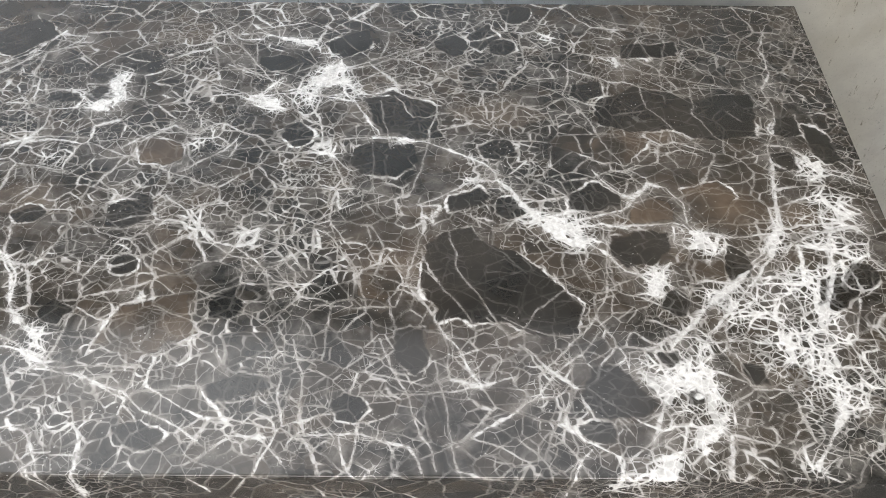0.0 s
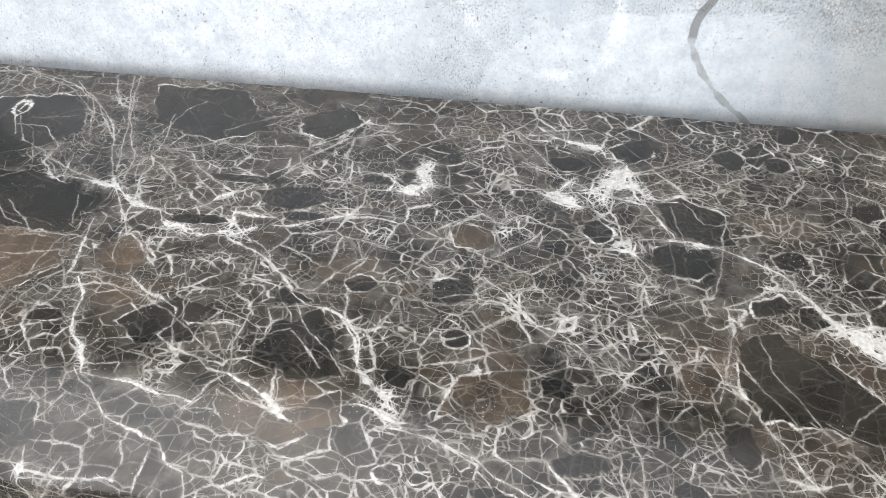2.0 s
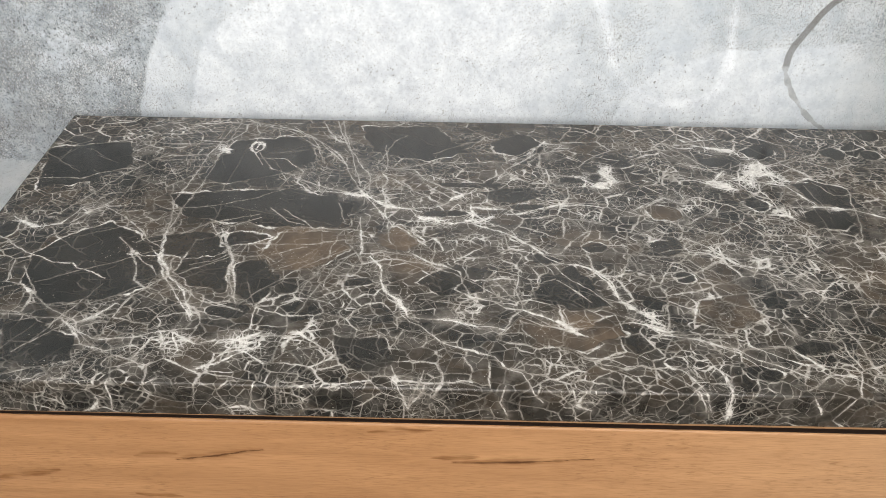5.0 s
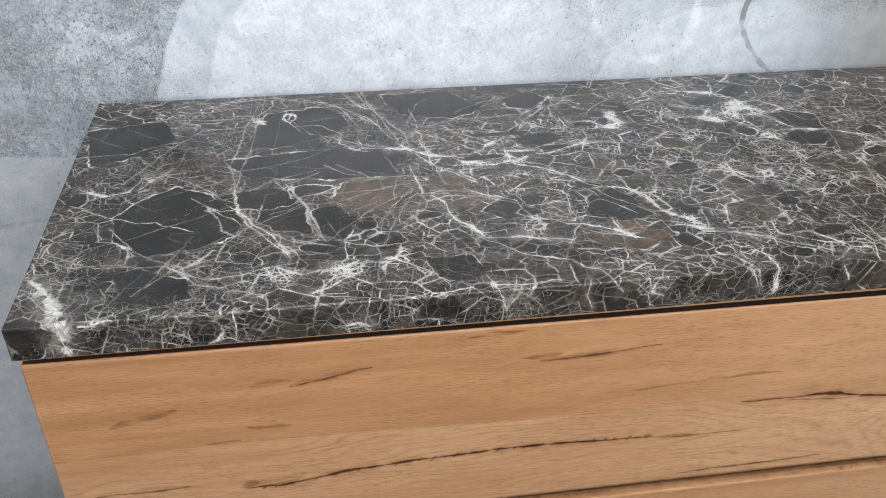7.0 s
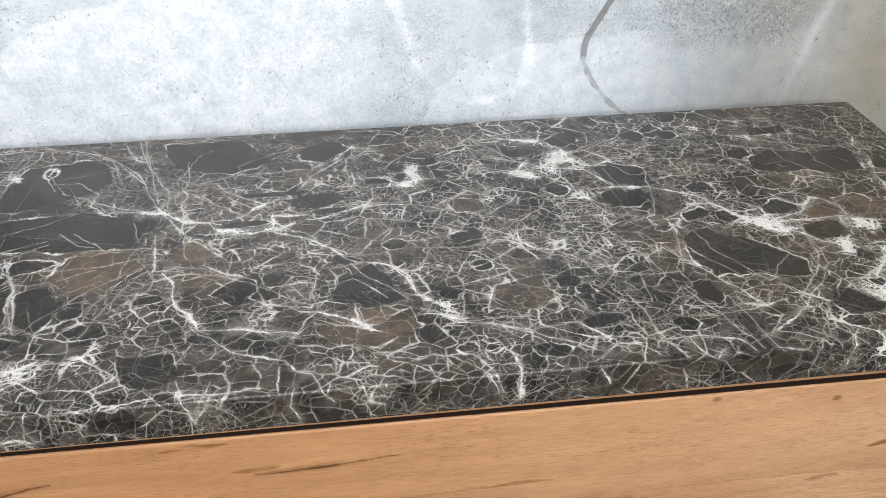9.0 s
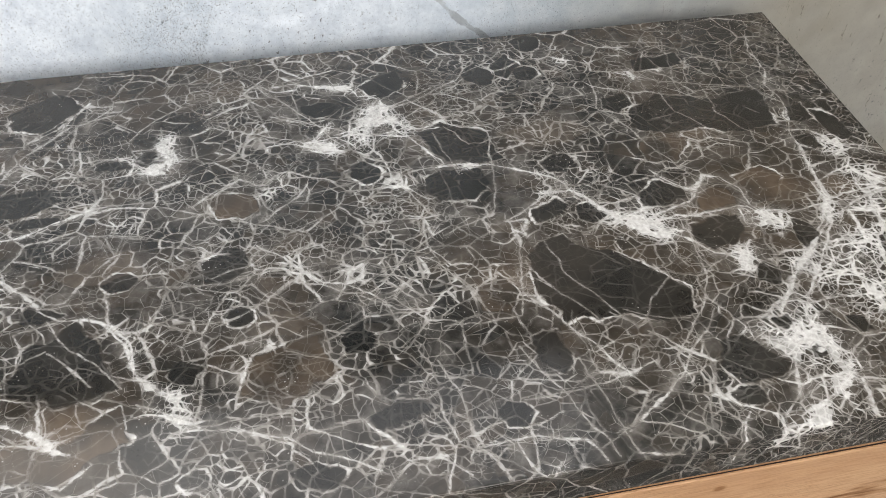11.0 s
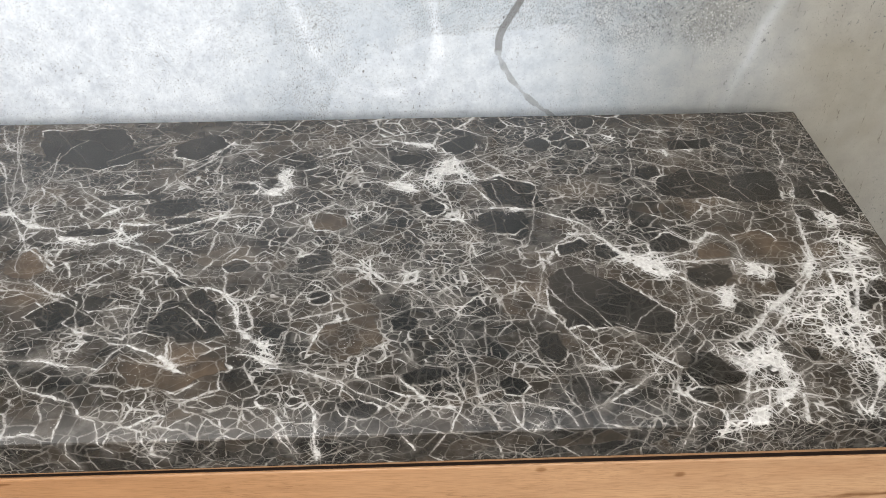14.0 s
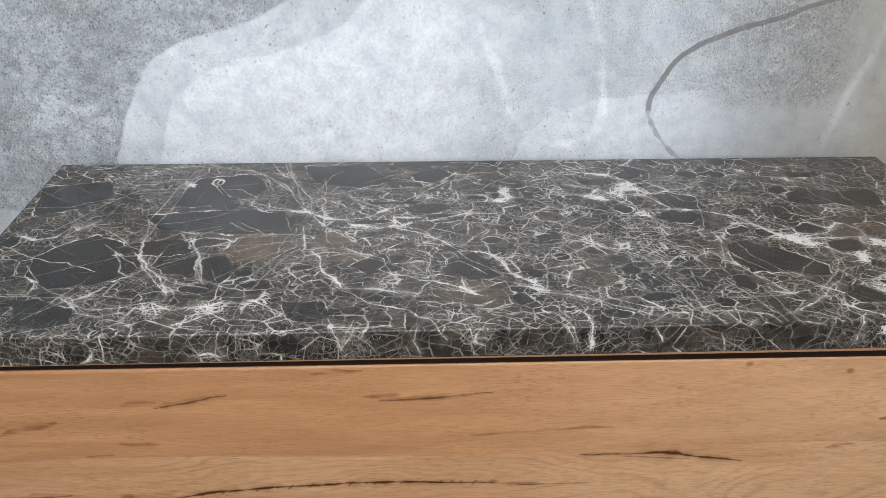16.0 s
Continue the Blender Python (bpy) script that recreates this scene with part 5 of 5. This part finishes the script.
def mural_print(u, v, lift, dark, warm, pit):
    wob = 0.0025 * value_noise(u, v, 0.05, 211, 3)
    u, v = u + wob, v - wob
    outer, inner = under(u, v, OUTER_ARC, 0.003), under(u, v, INNER_ARC, 0.004)
    fade = 1 - smooth_step(u, 0.48, 0.72)
    # right end duller: partly print, partly its weaker light put into the colour
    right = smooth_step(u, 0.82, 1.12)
    blotch = value_noise(u, v, 0.10, 212, 4)
    lift = 0.28 + 0.16 * blotch + outer * (0.30 + 0.04 * blotch) * (0.65 + 0.35 * fade) + inner * 0.40 * (0.45 + 0.55 * fade)
    lift += 0.30 * np.exp(-((u - 0.01) / 0.09) ** 2 - ((v - 0.89) / 0.06) ** 2) * (1 - outer)
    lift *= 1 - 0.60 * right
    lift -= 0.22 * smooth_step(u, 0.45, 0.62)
    leaf = under(u, v, LEAF_ARC, 0.0025) * (1 - smooth_step(u, 0.86, 0.98)) * (v > 0.5)
    lift += 0.24 * leaf
    pit = 1.0 - 0.52 * outer * fade - 0.2 * inner * fade - 0.46 * outer * (1 - fade)
    pit += 0.08 * np.exp(-((u - 0.60) / 0.05) ** 2) * outer + 0.62 * right * smooth_step(v, 0.87, 0.95) * (1 - smooth_step(u, 1.10, 1.20))
    pit -= 0.35 * leaf
    for line, wide, gain in ((LEAF_RING, 0.0046, 0.62), (PALE_STROKE, 0.005, 0.55), (RIGHT_STROKE, 0.006, 0.26)):
        d, along = line_distance(u, v, curved(line))
        lift += gain * np.exp(-(d / (wide * 1.15)) ** 2) * np.sin(np.pi * np.clip(along, 0.12, 0.88))
    d, along = line_distance(u, v, curved(DARK_SWIRL))
    swirl = np.clip(1 - 0.5 * d / 0.0039, 0, 1)
    d, along = line_distance(u, v, curved(DARK_TAIL))
    mottled = np.clip(0.45 + 0.9 * value_noise(u, v, 0.010, 213, 3), 0, 1)
    swirl = np.maximum(swirl, np.clip(1 - 0.5 * d / 0.0040, 0, 1) * (0.62 + 0.38 * mottled))
    worn = np.where(v < 0.91, 0.45 + 0.25 * mottled, 1.0)
    # the dark weathered field and the plainer, warmer concrete under it
    d, _ = line_distance(u, v, LOW_LINE)
    dark = np.maximum(dark, 0.3 * (1 - smooth_step(d, 0.001, 0.003)))
    rim = 0.757 + 0.9 * (u + 0.08) ** 2
    below = smooth_step(rim - v, -0.003, 0.003) * (u < 0.04)
    heavy = np.exp(-((u + 0.10) / 0.10) ** 2 - ((v - 0.815) / 0.035) ** 2) + 0.55 * np.exp(-((u - 0.06) / 0.09) ** 2 - ((v - 1.03) / 0.05) ** 2) + 0.5 * np.exp(-((u + 0.15) / 0.1) ** 2 - ((v - 0.93) / 0.06) ** 2)
    dark = np.maximum(dark, np.clip(0.40 * heavy * (1 - below) * (1 - outer), 0, 0.5))
    lift = lift * (1 - below) + below * 0.30
    pit = pit * (1 - below) + below * 0.35
    # warm also tints the right end, where less light falls
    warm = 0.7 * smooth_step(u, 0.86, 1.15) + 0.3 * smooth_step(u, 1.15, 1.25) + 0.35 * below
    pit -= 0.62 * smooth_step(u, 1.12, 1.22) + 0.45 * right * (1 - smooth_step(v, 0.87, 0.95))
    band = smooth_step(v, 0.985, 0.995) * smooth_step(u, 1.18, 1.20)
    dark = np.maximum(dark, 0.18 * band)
    return {"lift": np.clip(lift, 0, 1), "dark": np.clip(dark, 0, 1), "warm": np.clip(warm, 0, 1), "pit": np.clip(pit, 0, 1), "swirl": swirl, "fade": worn}



def mural_fields(u, v):
    lift = np.clip(0.35 + 0.25 * value_noise(u, v, 0.3, 201, 3), 0, 1)
    dark = np.zeros_like(u)
    warm = np.zeros_like(u)
    pit = np.full_like(u, 0.6)
    return mural_print(u, v, lift, dark, warm, pit)


def wall_with_mural():
    fx = np.arange(-0.35, 1.65, 0.0028)
    fz = np.arange(1.30, 0.42, -0.0028)
    xs = np.concatenate([[ROOM_X0, -0.9], fx, [2.1, ROOM_X1]])
    zs = np.concatenate([[ROOM_H, 1.8], fz, [0.2, 0.0]])
    u, v = np.meshgrid(xs.astype(np.float32), zs.astype(np.float32))
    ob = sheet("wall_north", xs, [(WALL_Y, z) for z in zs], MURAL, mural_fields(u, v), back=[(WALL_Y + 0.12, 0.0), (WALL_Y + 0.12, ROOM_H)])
    return tagged(ob, "wall papered with a pale concrete print of light swirls", "wall", kind="structure")


wall_with_mural()


def structure(name, bm, mat, label, category):
    return tagged(part(name, bm, mat), label, category, kind="structure")


structure("floor", box(ROOM_X0 - 0.12, ROOM_X1 + 0.12, ROOM_Y0 - 0.12, WALL_Y + 0.12, -0.1, 0.0), TILE, "grey tiled floor", "floor")
structure("wall_west", box(ROOM_X0 - 0.12, ROOM_X0, ROOM_Y0, WALL_Y + 0.12, 0, ROOM_H), PLASTER, "white plastered wall", "wall")
structure("wall_east", box(ROOM_X1, ROOM_X1 + 0.12, ROOM_Y0, WALL_Y + 0.12, 0, ROOM_H), PLASTER, "white plastered wall", "wall")


def pierced(x0, x1, y0, y1, z0, z1, hole, axis):
    """Four boxes round an opening, in one mesh; axis: the direction through it."""
    bm = bmesh.new()
    a0, a1, b0, b1 = hole
    if axis == "y":
        cuts = [(x0, a0, z0, z1), (a1, x1, z0, z1), (a0, a1, z0, b0), (a0, a1, b1, z1)]
        boxes = [(c[0], c[1], y0, y1, c[2], c[3]) for c in cuts]
    else:
        cuts = [(x0, a0, y0, y1), (a1, x1, y0, y1), (a0, a1, y0, b0), (a0, a1, b1, y1)]
        boxes = [(c[0], c[1], c[2], c[3], z0, z1) for c in cuts]
    for b in boxes:
        t = box(*b)
        me = bpy.data.meshes.new("piece")
        t.to_mesh(me)
        t.free()
        bm.from_mesh(me)
        bpy.data.meshes.remove(me)
    return bm


structure("wall_south", pierced(ROOM_X0 - 0.12, ROOM_X1 + 0.12, ROOM_Y0 - 0.12, ROOM_Y0, 0, ROOM_H, (-0.20, 1.50, 1.45, 2.35), "y"), PLASTER, "white plastered wall with a window opening", "wall")
structure("ceiling", pierced(ROOM_X0 - 0.12, ROOM_X1 + 0.12, ROOM_Y0 - 0.12, WALL_Y + 0.12, ROOM_H, ROOM_H + 0.1, (-0.95, 1.5, -1.15, -0.15), "z"), PLASTER, "white plastered ceiling with a wide roof window", "ceiling")


def wall_mirror():
    """The mirror over the cabinet, seen only in the polish of the slab."""
    root = tagged(new("wall_mirror"), "frameless rectangular mirror hung on the papered wall", "mirror")
    root.location = (0.5, 0, 1.346)
    part("glass", box(-0.6, 1.0, -0.019, -0.014, 0, 0.7), MIRROR, root)
    part("backing", box(-0.59, 0.99, -0.014, WALL_Y, 0.01, 0.69), BLACK_GAP, root)
    return root


wall_mirror()


# ---- the cabinet ----
# cracks (width in millimetres, darkness) and soft brown streaks of the upper front: x along it and height
CRACKS = [
    (1.3, 0.85, (0.225, 0.758), (0.249, 0.763), (0.273, 0.768), (0.300, 0.772)),
    (1.5, 0.80, (0.461, 0.760), (0.503, 0.763), (0.538, 0.767), (0.580, 0.768)),
    (2.2, 1.00, (0.171, 0.628), (0.204, 0.627), (0.240, 0.633), (0.284, 0.639), (0.341, 0.643), (0.393, 0.646), (0.477, 0.647), (0.540, 0.646), (0.585, 0.643)),
    (1.8, 0.95, (0.681, 0.681), (0.729, 0.681), (0.793, 0.680), (0.819, 0.674), (0.866, 0.667)),
    (1.2, 0.70, (0.017, 0.635), (0.054, 0.638), (0.118, 0.639)),
    (1.0, 0.80, (0.627, 0.581), (0.693, 0.583), (0.793, 0.585)),
    (1.0, 0.65, (0.600, 0.640), (0.643, 0.639), (0.695, 0.637)),
    (1.0, 0.60, (0.730, 0.677), (0.790, 0.674), (0.850, 0.671)),
]
STREAKS = [
    (7, 0.55, (0.061, 0.726), (0.086, 0.735), (0.120, 0.743)),
    (5, 0.45, (0.190, 0.762), (0.226, 0.766)),
    (4, 0.55, (0.390, 0.797), (0.415, 0.800), (0.443, 0.801)),
    (5, 0.50, (0.443, 0.766), (0.482, 0.770)),
    (3, 0.45, (0.558, 0.711), (0.601, 0.715), (0.663, 0.718), (0.715, 0.719)),
    (3, 0.45, (0.182, 0.711), (0.222, 0.709)),
    (4, 0.40, (0.143, 0.693), (0.173, 0.696)),
    (4, 0.50, (0.960, 0.682), (0.992, 0.684)),
]
DARK_STREAKS = [
    (9, 0.75, (1.014, 0.722), (1.049, 0.731), (1.083, 0.743), (1.116, 0.752), (1.150, 0.757)),
    (6, 0.80, (1.045, 0.727), (1.084, 0.737), (1.111, 0.735), (1.150, 0.746)),
    (8, 0.45, (0.170, 0.632), (0.200, 0.630), (0.230, 0.636)),
    (4, 0.40, (0.585, 0.643), (0.643, 0.639)),
    (5, 0.40, (0.225, 0.760), (0.300, 0.773)),
    (5, 0.40, (0.461, 0.761), (0.580, 0.769)),
]
KNOTS = [(0.852, 0.799, 0.0045), (0.964, 0.788, 0.0045), (0.585, 0.644, 0.006), (0.178, 0.632, 0.009)]


def oak_marks(u, v, crack, knot, band):
    w = 0.0022 * value_noise(u, v * 4, 0.05, 311, 3)
    rag = value_noise(u, v, 0.012, 312, 3)
    for mm, deep, *pts in CRACKS:
        d, along = line_distance(u, v + w, pts)
        half = mm * 0.0005 * (0.8 + 0.7 * rag) * np.clip(4 * np.minimum(along, 1 - along) + 0.25, 0, 1)
        crack = np.maximum(crack, deep * (1 - smooth_step(d, half * 0.6, half * 1.5 + 0.0004)))
        knot = np.maximum(knot, 0.4 * deep * np.exp(-(d / (half * 4 + 0.001)) ** 2))
    for mm, deep, *pts in STREAKS + DARK_STREAKS:
        d, along = line_distance(u, v + w, pts)
        half = mm * 0.00066 * (0.9 + 0.35 * rag) * np.clip(3 * np.minimum(along, 1 - along) + 0.3, 0, 1)
        knot = np.maximum(knot, np.clip(1.35 * deep * np.exp(-(d / (half + 0.0003)) ** 3) * np.clip(0.8 + 0.7 * value_noise(u, v * 9, 0.03, 316, 3), 0, 1), 0, 1))
        core = half * 0.22 + 0.0003
        crack = np.maximum(crack, 0.25 * deep * np.exp(-((d - half * 0.7) / core) ** 2) * np.clip(0.3 + 1.5 * rag, 0, 1))
    for x, z, r in KNOTS:
        d = np.hypot((u - x) / 1.4, v - z + w)
        knot = np.maximum(knot, 0.75 * (1 - smooth_step(d, r * 0.3, r)))
    # straight grain above, a swirl of wide growth rings in the lower plank
    seam = 0.689 + 0.004 * np.sin(u * 9)
    low = smooth_step(seam - v, -0.002, 0.002) * (v > 0.556)
    wander = value_noise(u, v * 3, 0.12, 313, 3)
    rings = np.hypot((u - 0.96) * 0.24, (v - 0.612)) * 75 + 1.6 * wander
    # growth lines closing round the long crack
    waves = np.hypot(np.maximum(np.abs(u - 0.38) - 0.16, 0) * 0.12, v - 0.643 + 0.012 * np.sin(u * 9)) * 120 + 1.5 * wander + 0.5 * value_noise(u, v * 2, 0.3, 314, 2)
    mixr = np.exp(-((u - 0.96) / 0.22) ** 2)
    band = band * (1 - low) + low * (rings * mixr + waves * (1 - mixr))
    pale = 0.75 * smooth_step(u, 0.40, 1.15) * (1 - low) + low * (0.55 + 0.4 * smooth_step(u, 0.4, 1.1)) * np.clip(0.6 + 0.5 * value_noise(u, v * 4, 0.2, 315, 3), 0, 1)
    crack = np.maximum(crack, 0.22 * (1 - smooth_step(np.abs(seam - v), 0.0002, 0.0012)) * np.clip(0.6 + 1.2 * rag, 0, 1))
    # small checks across the long crack
    for n in range(24):
        x = 0.19 + 0.0165 * n + 0.006 * math.sin(5.1 * n)
        z = np.interp(x, [p[0] for p in CRACKS[2][2:]], [p[1] for p in CRACKS[2][2:]])
        d = np.hypot((u - x - 0.8 * (v - z)) / 0.0016, (v - z) / (0.0028 + 0.0016 * math.sin(3.3 * n)))
        crack = np.maximum(crack, 0.75 * (1 - smooth_step(d, 0.5, 1.2)))
    return {"crack": np.clip(crack, 0, 1), "knot": np.clip(knot, 0, 1), "band": band, "pale": pale}



def oak_fields(u, v):
    crack, knot = np.zeros_like(u), np.zeros_like(u)
    band = v * 9 + 0.35 * value_noise(u, v * 6, 0.3, 301, 3)
    return oak_marks(u, v, crack, knot, band)


def drawer_front(parent, z0, z1):
    """A board front with a softened rim and a bevelled grip along its lower edge."""
    y, t = -0.447, 0.019
    xs = np.linspace(0.0025, SLAB_L - 0.0025, 800)
    prof = [(y + 0.0012, z1)] + [(y, z) for z in np.linspace(z1 - 0.0004, z0 + 0.017, 270 if z1 > 0.7 else 60)] + [(y + 0.004, z0 + 0.010), (y + 0.011, z0)]
    u, v = np.meshgrid(xs.astype(np.float32), np.array([p[1] for p in prof], np.float32))
    ob = sheet("drawer_front", xs, prof, OAK, oak_fields(u, v), back=[(y + t, z0), (y + t, z1)])
    ob.parent = parent
    # it hangs a little out of level
    ob.rotation_euler = (0, radians(0.1), 0)
    if z1 > 0.7:
        # added strip, darkened to stand for the shade under the slab
        edge = part("top_edge", box(0.004, SLAB_L - 0.004, y + 0.0016, y + t, z1, z1 + 0.0006), SHADED_EDGE, ob, "dark reddish upper edge")
        # the gap over it narrows towards one end
        for mesh in (ob.data, edge.data):
            for v in mesh.vertices:
                if v.co.z > z1 - 0.0006:
                    v.co.z += 0.0044 * (1 - v.co.x / SLAB_L)
    return ob


def drawer_cabinet():
    root = tagged(new("drawer_cabinet"), "oak drawer cabinet with two handleless fronts under marble", "cabinet")
    root.location = (0, 0, 0)
    part("side_panel", box(0.0, 0.016, -0.425, 0.0, 0.30, 0.801), CARCASS, root)
    part("side_panel", box(SLAB_L - 0.016, SLAB_L, -0.425, 0.0, 0.30, 0.801), CARCASS, root)
    part("bottom_panel", box(0.016, SLAB_L - 0.016, -0.425, 0.0, 0.30, 0.316), CARCASS, root)
    part("back_panel", box(0.016, SLAB_L - 0.016, -0.008, 0.0, 0.316, 0.790), BLACK_GAP, root)
    part("top_panel", box(0.016, SLAB_L - 0.016, -0.425, 0.0, 0.790, 0.801), CARCASS, root)
    part("mounting_rail", box(0.08, SLAB_L - 0.08, 0.0, WALL_Y, 0.68, 0.76), CARCASS, root)
    part("grip_channel", box(0.0, SLAB_L, -0.40, 0.0, 0.801, 0.8128), BLACK_GAP, root, "black recessed channel")
    # the board under the slab is cut a little out of true
    board = box(0.0, SLAB_L, -0.4494, 0.0, 0.8128, 0.8170, 0.0003, 1)
    for v in board.verts:
        if v.co.z < 0.815:
            v.co.z = 0.8161 - 0.0026 * v.co.x
    part("grip_strip", board, CHIPBOARD, root, "thin oak board under the slab")
    drawer_front(root, 0.558, 0.8042)
    drawer_front(root, 0.304, 0.5555)
    return root


drawer_cabinet()
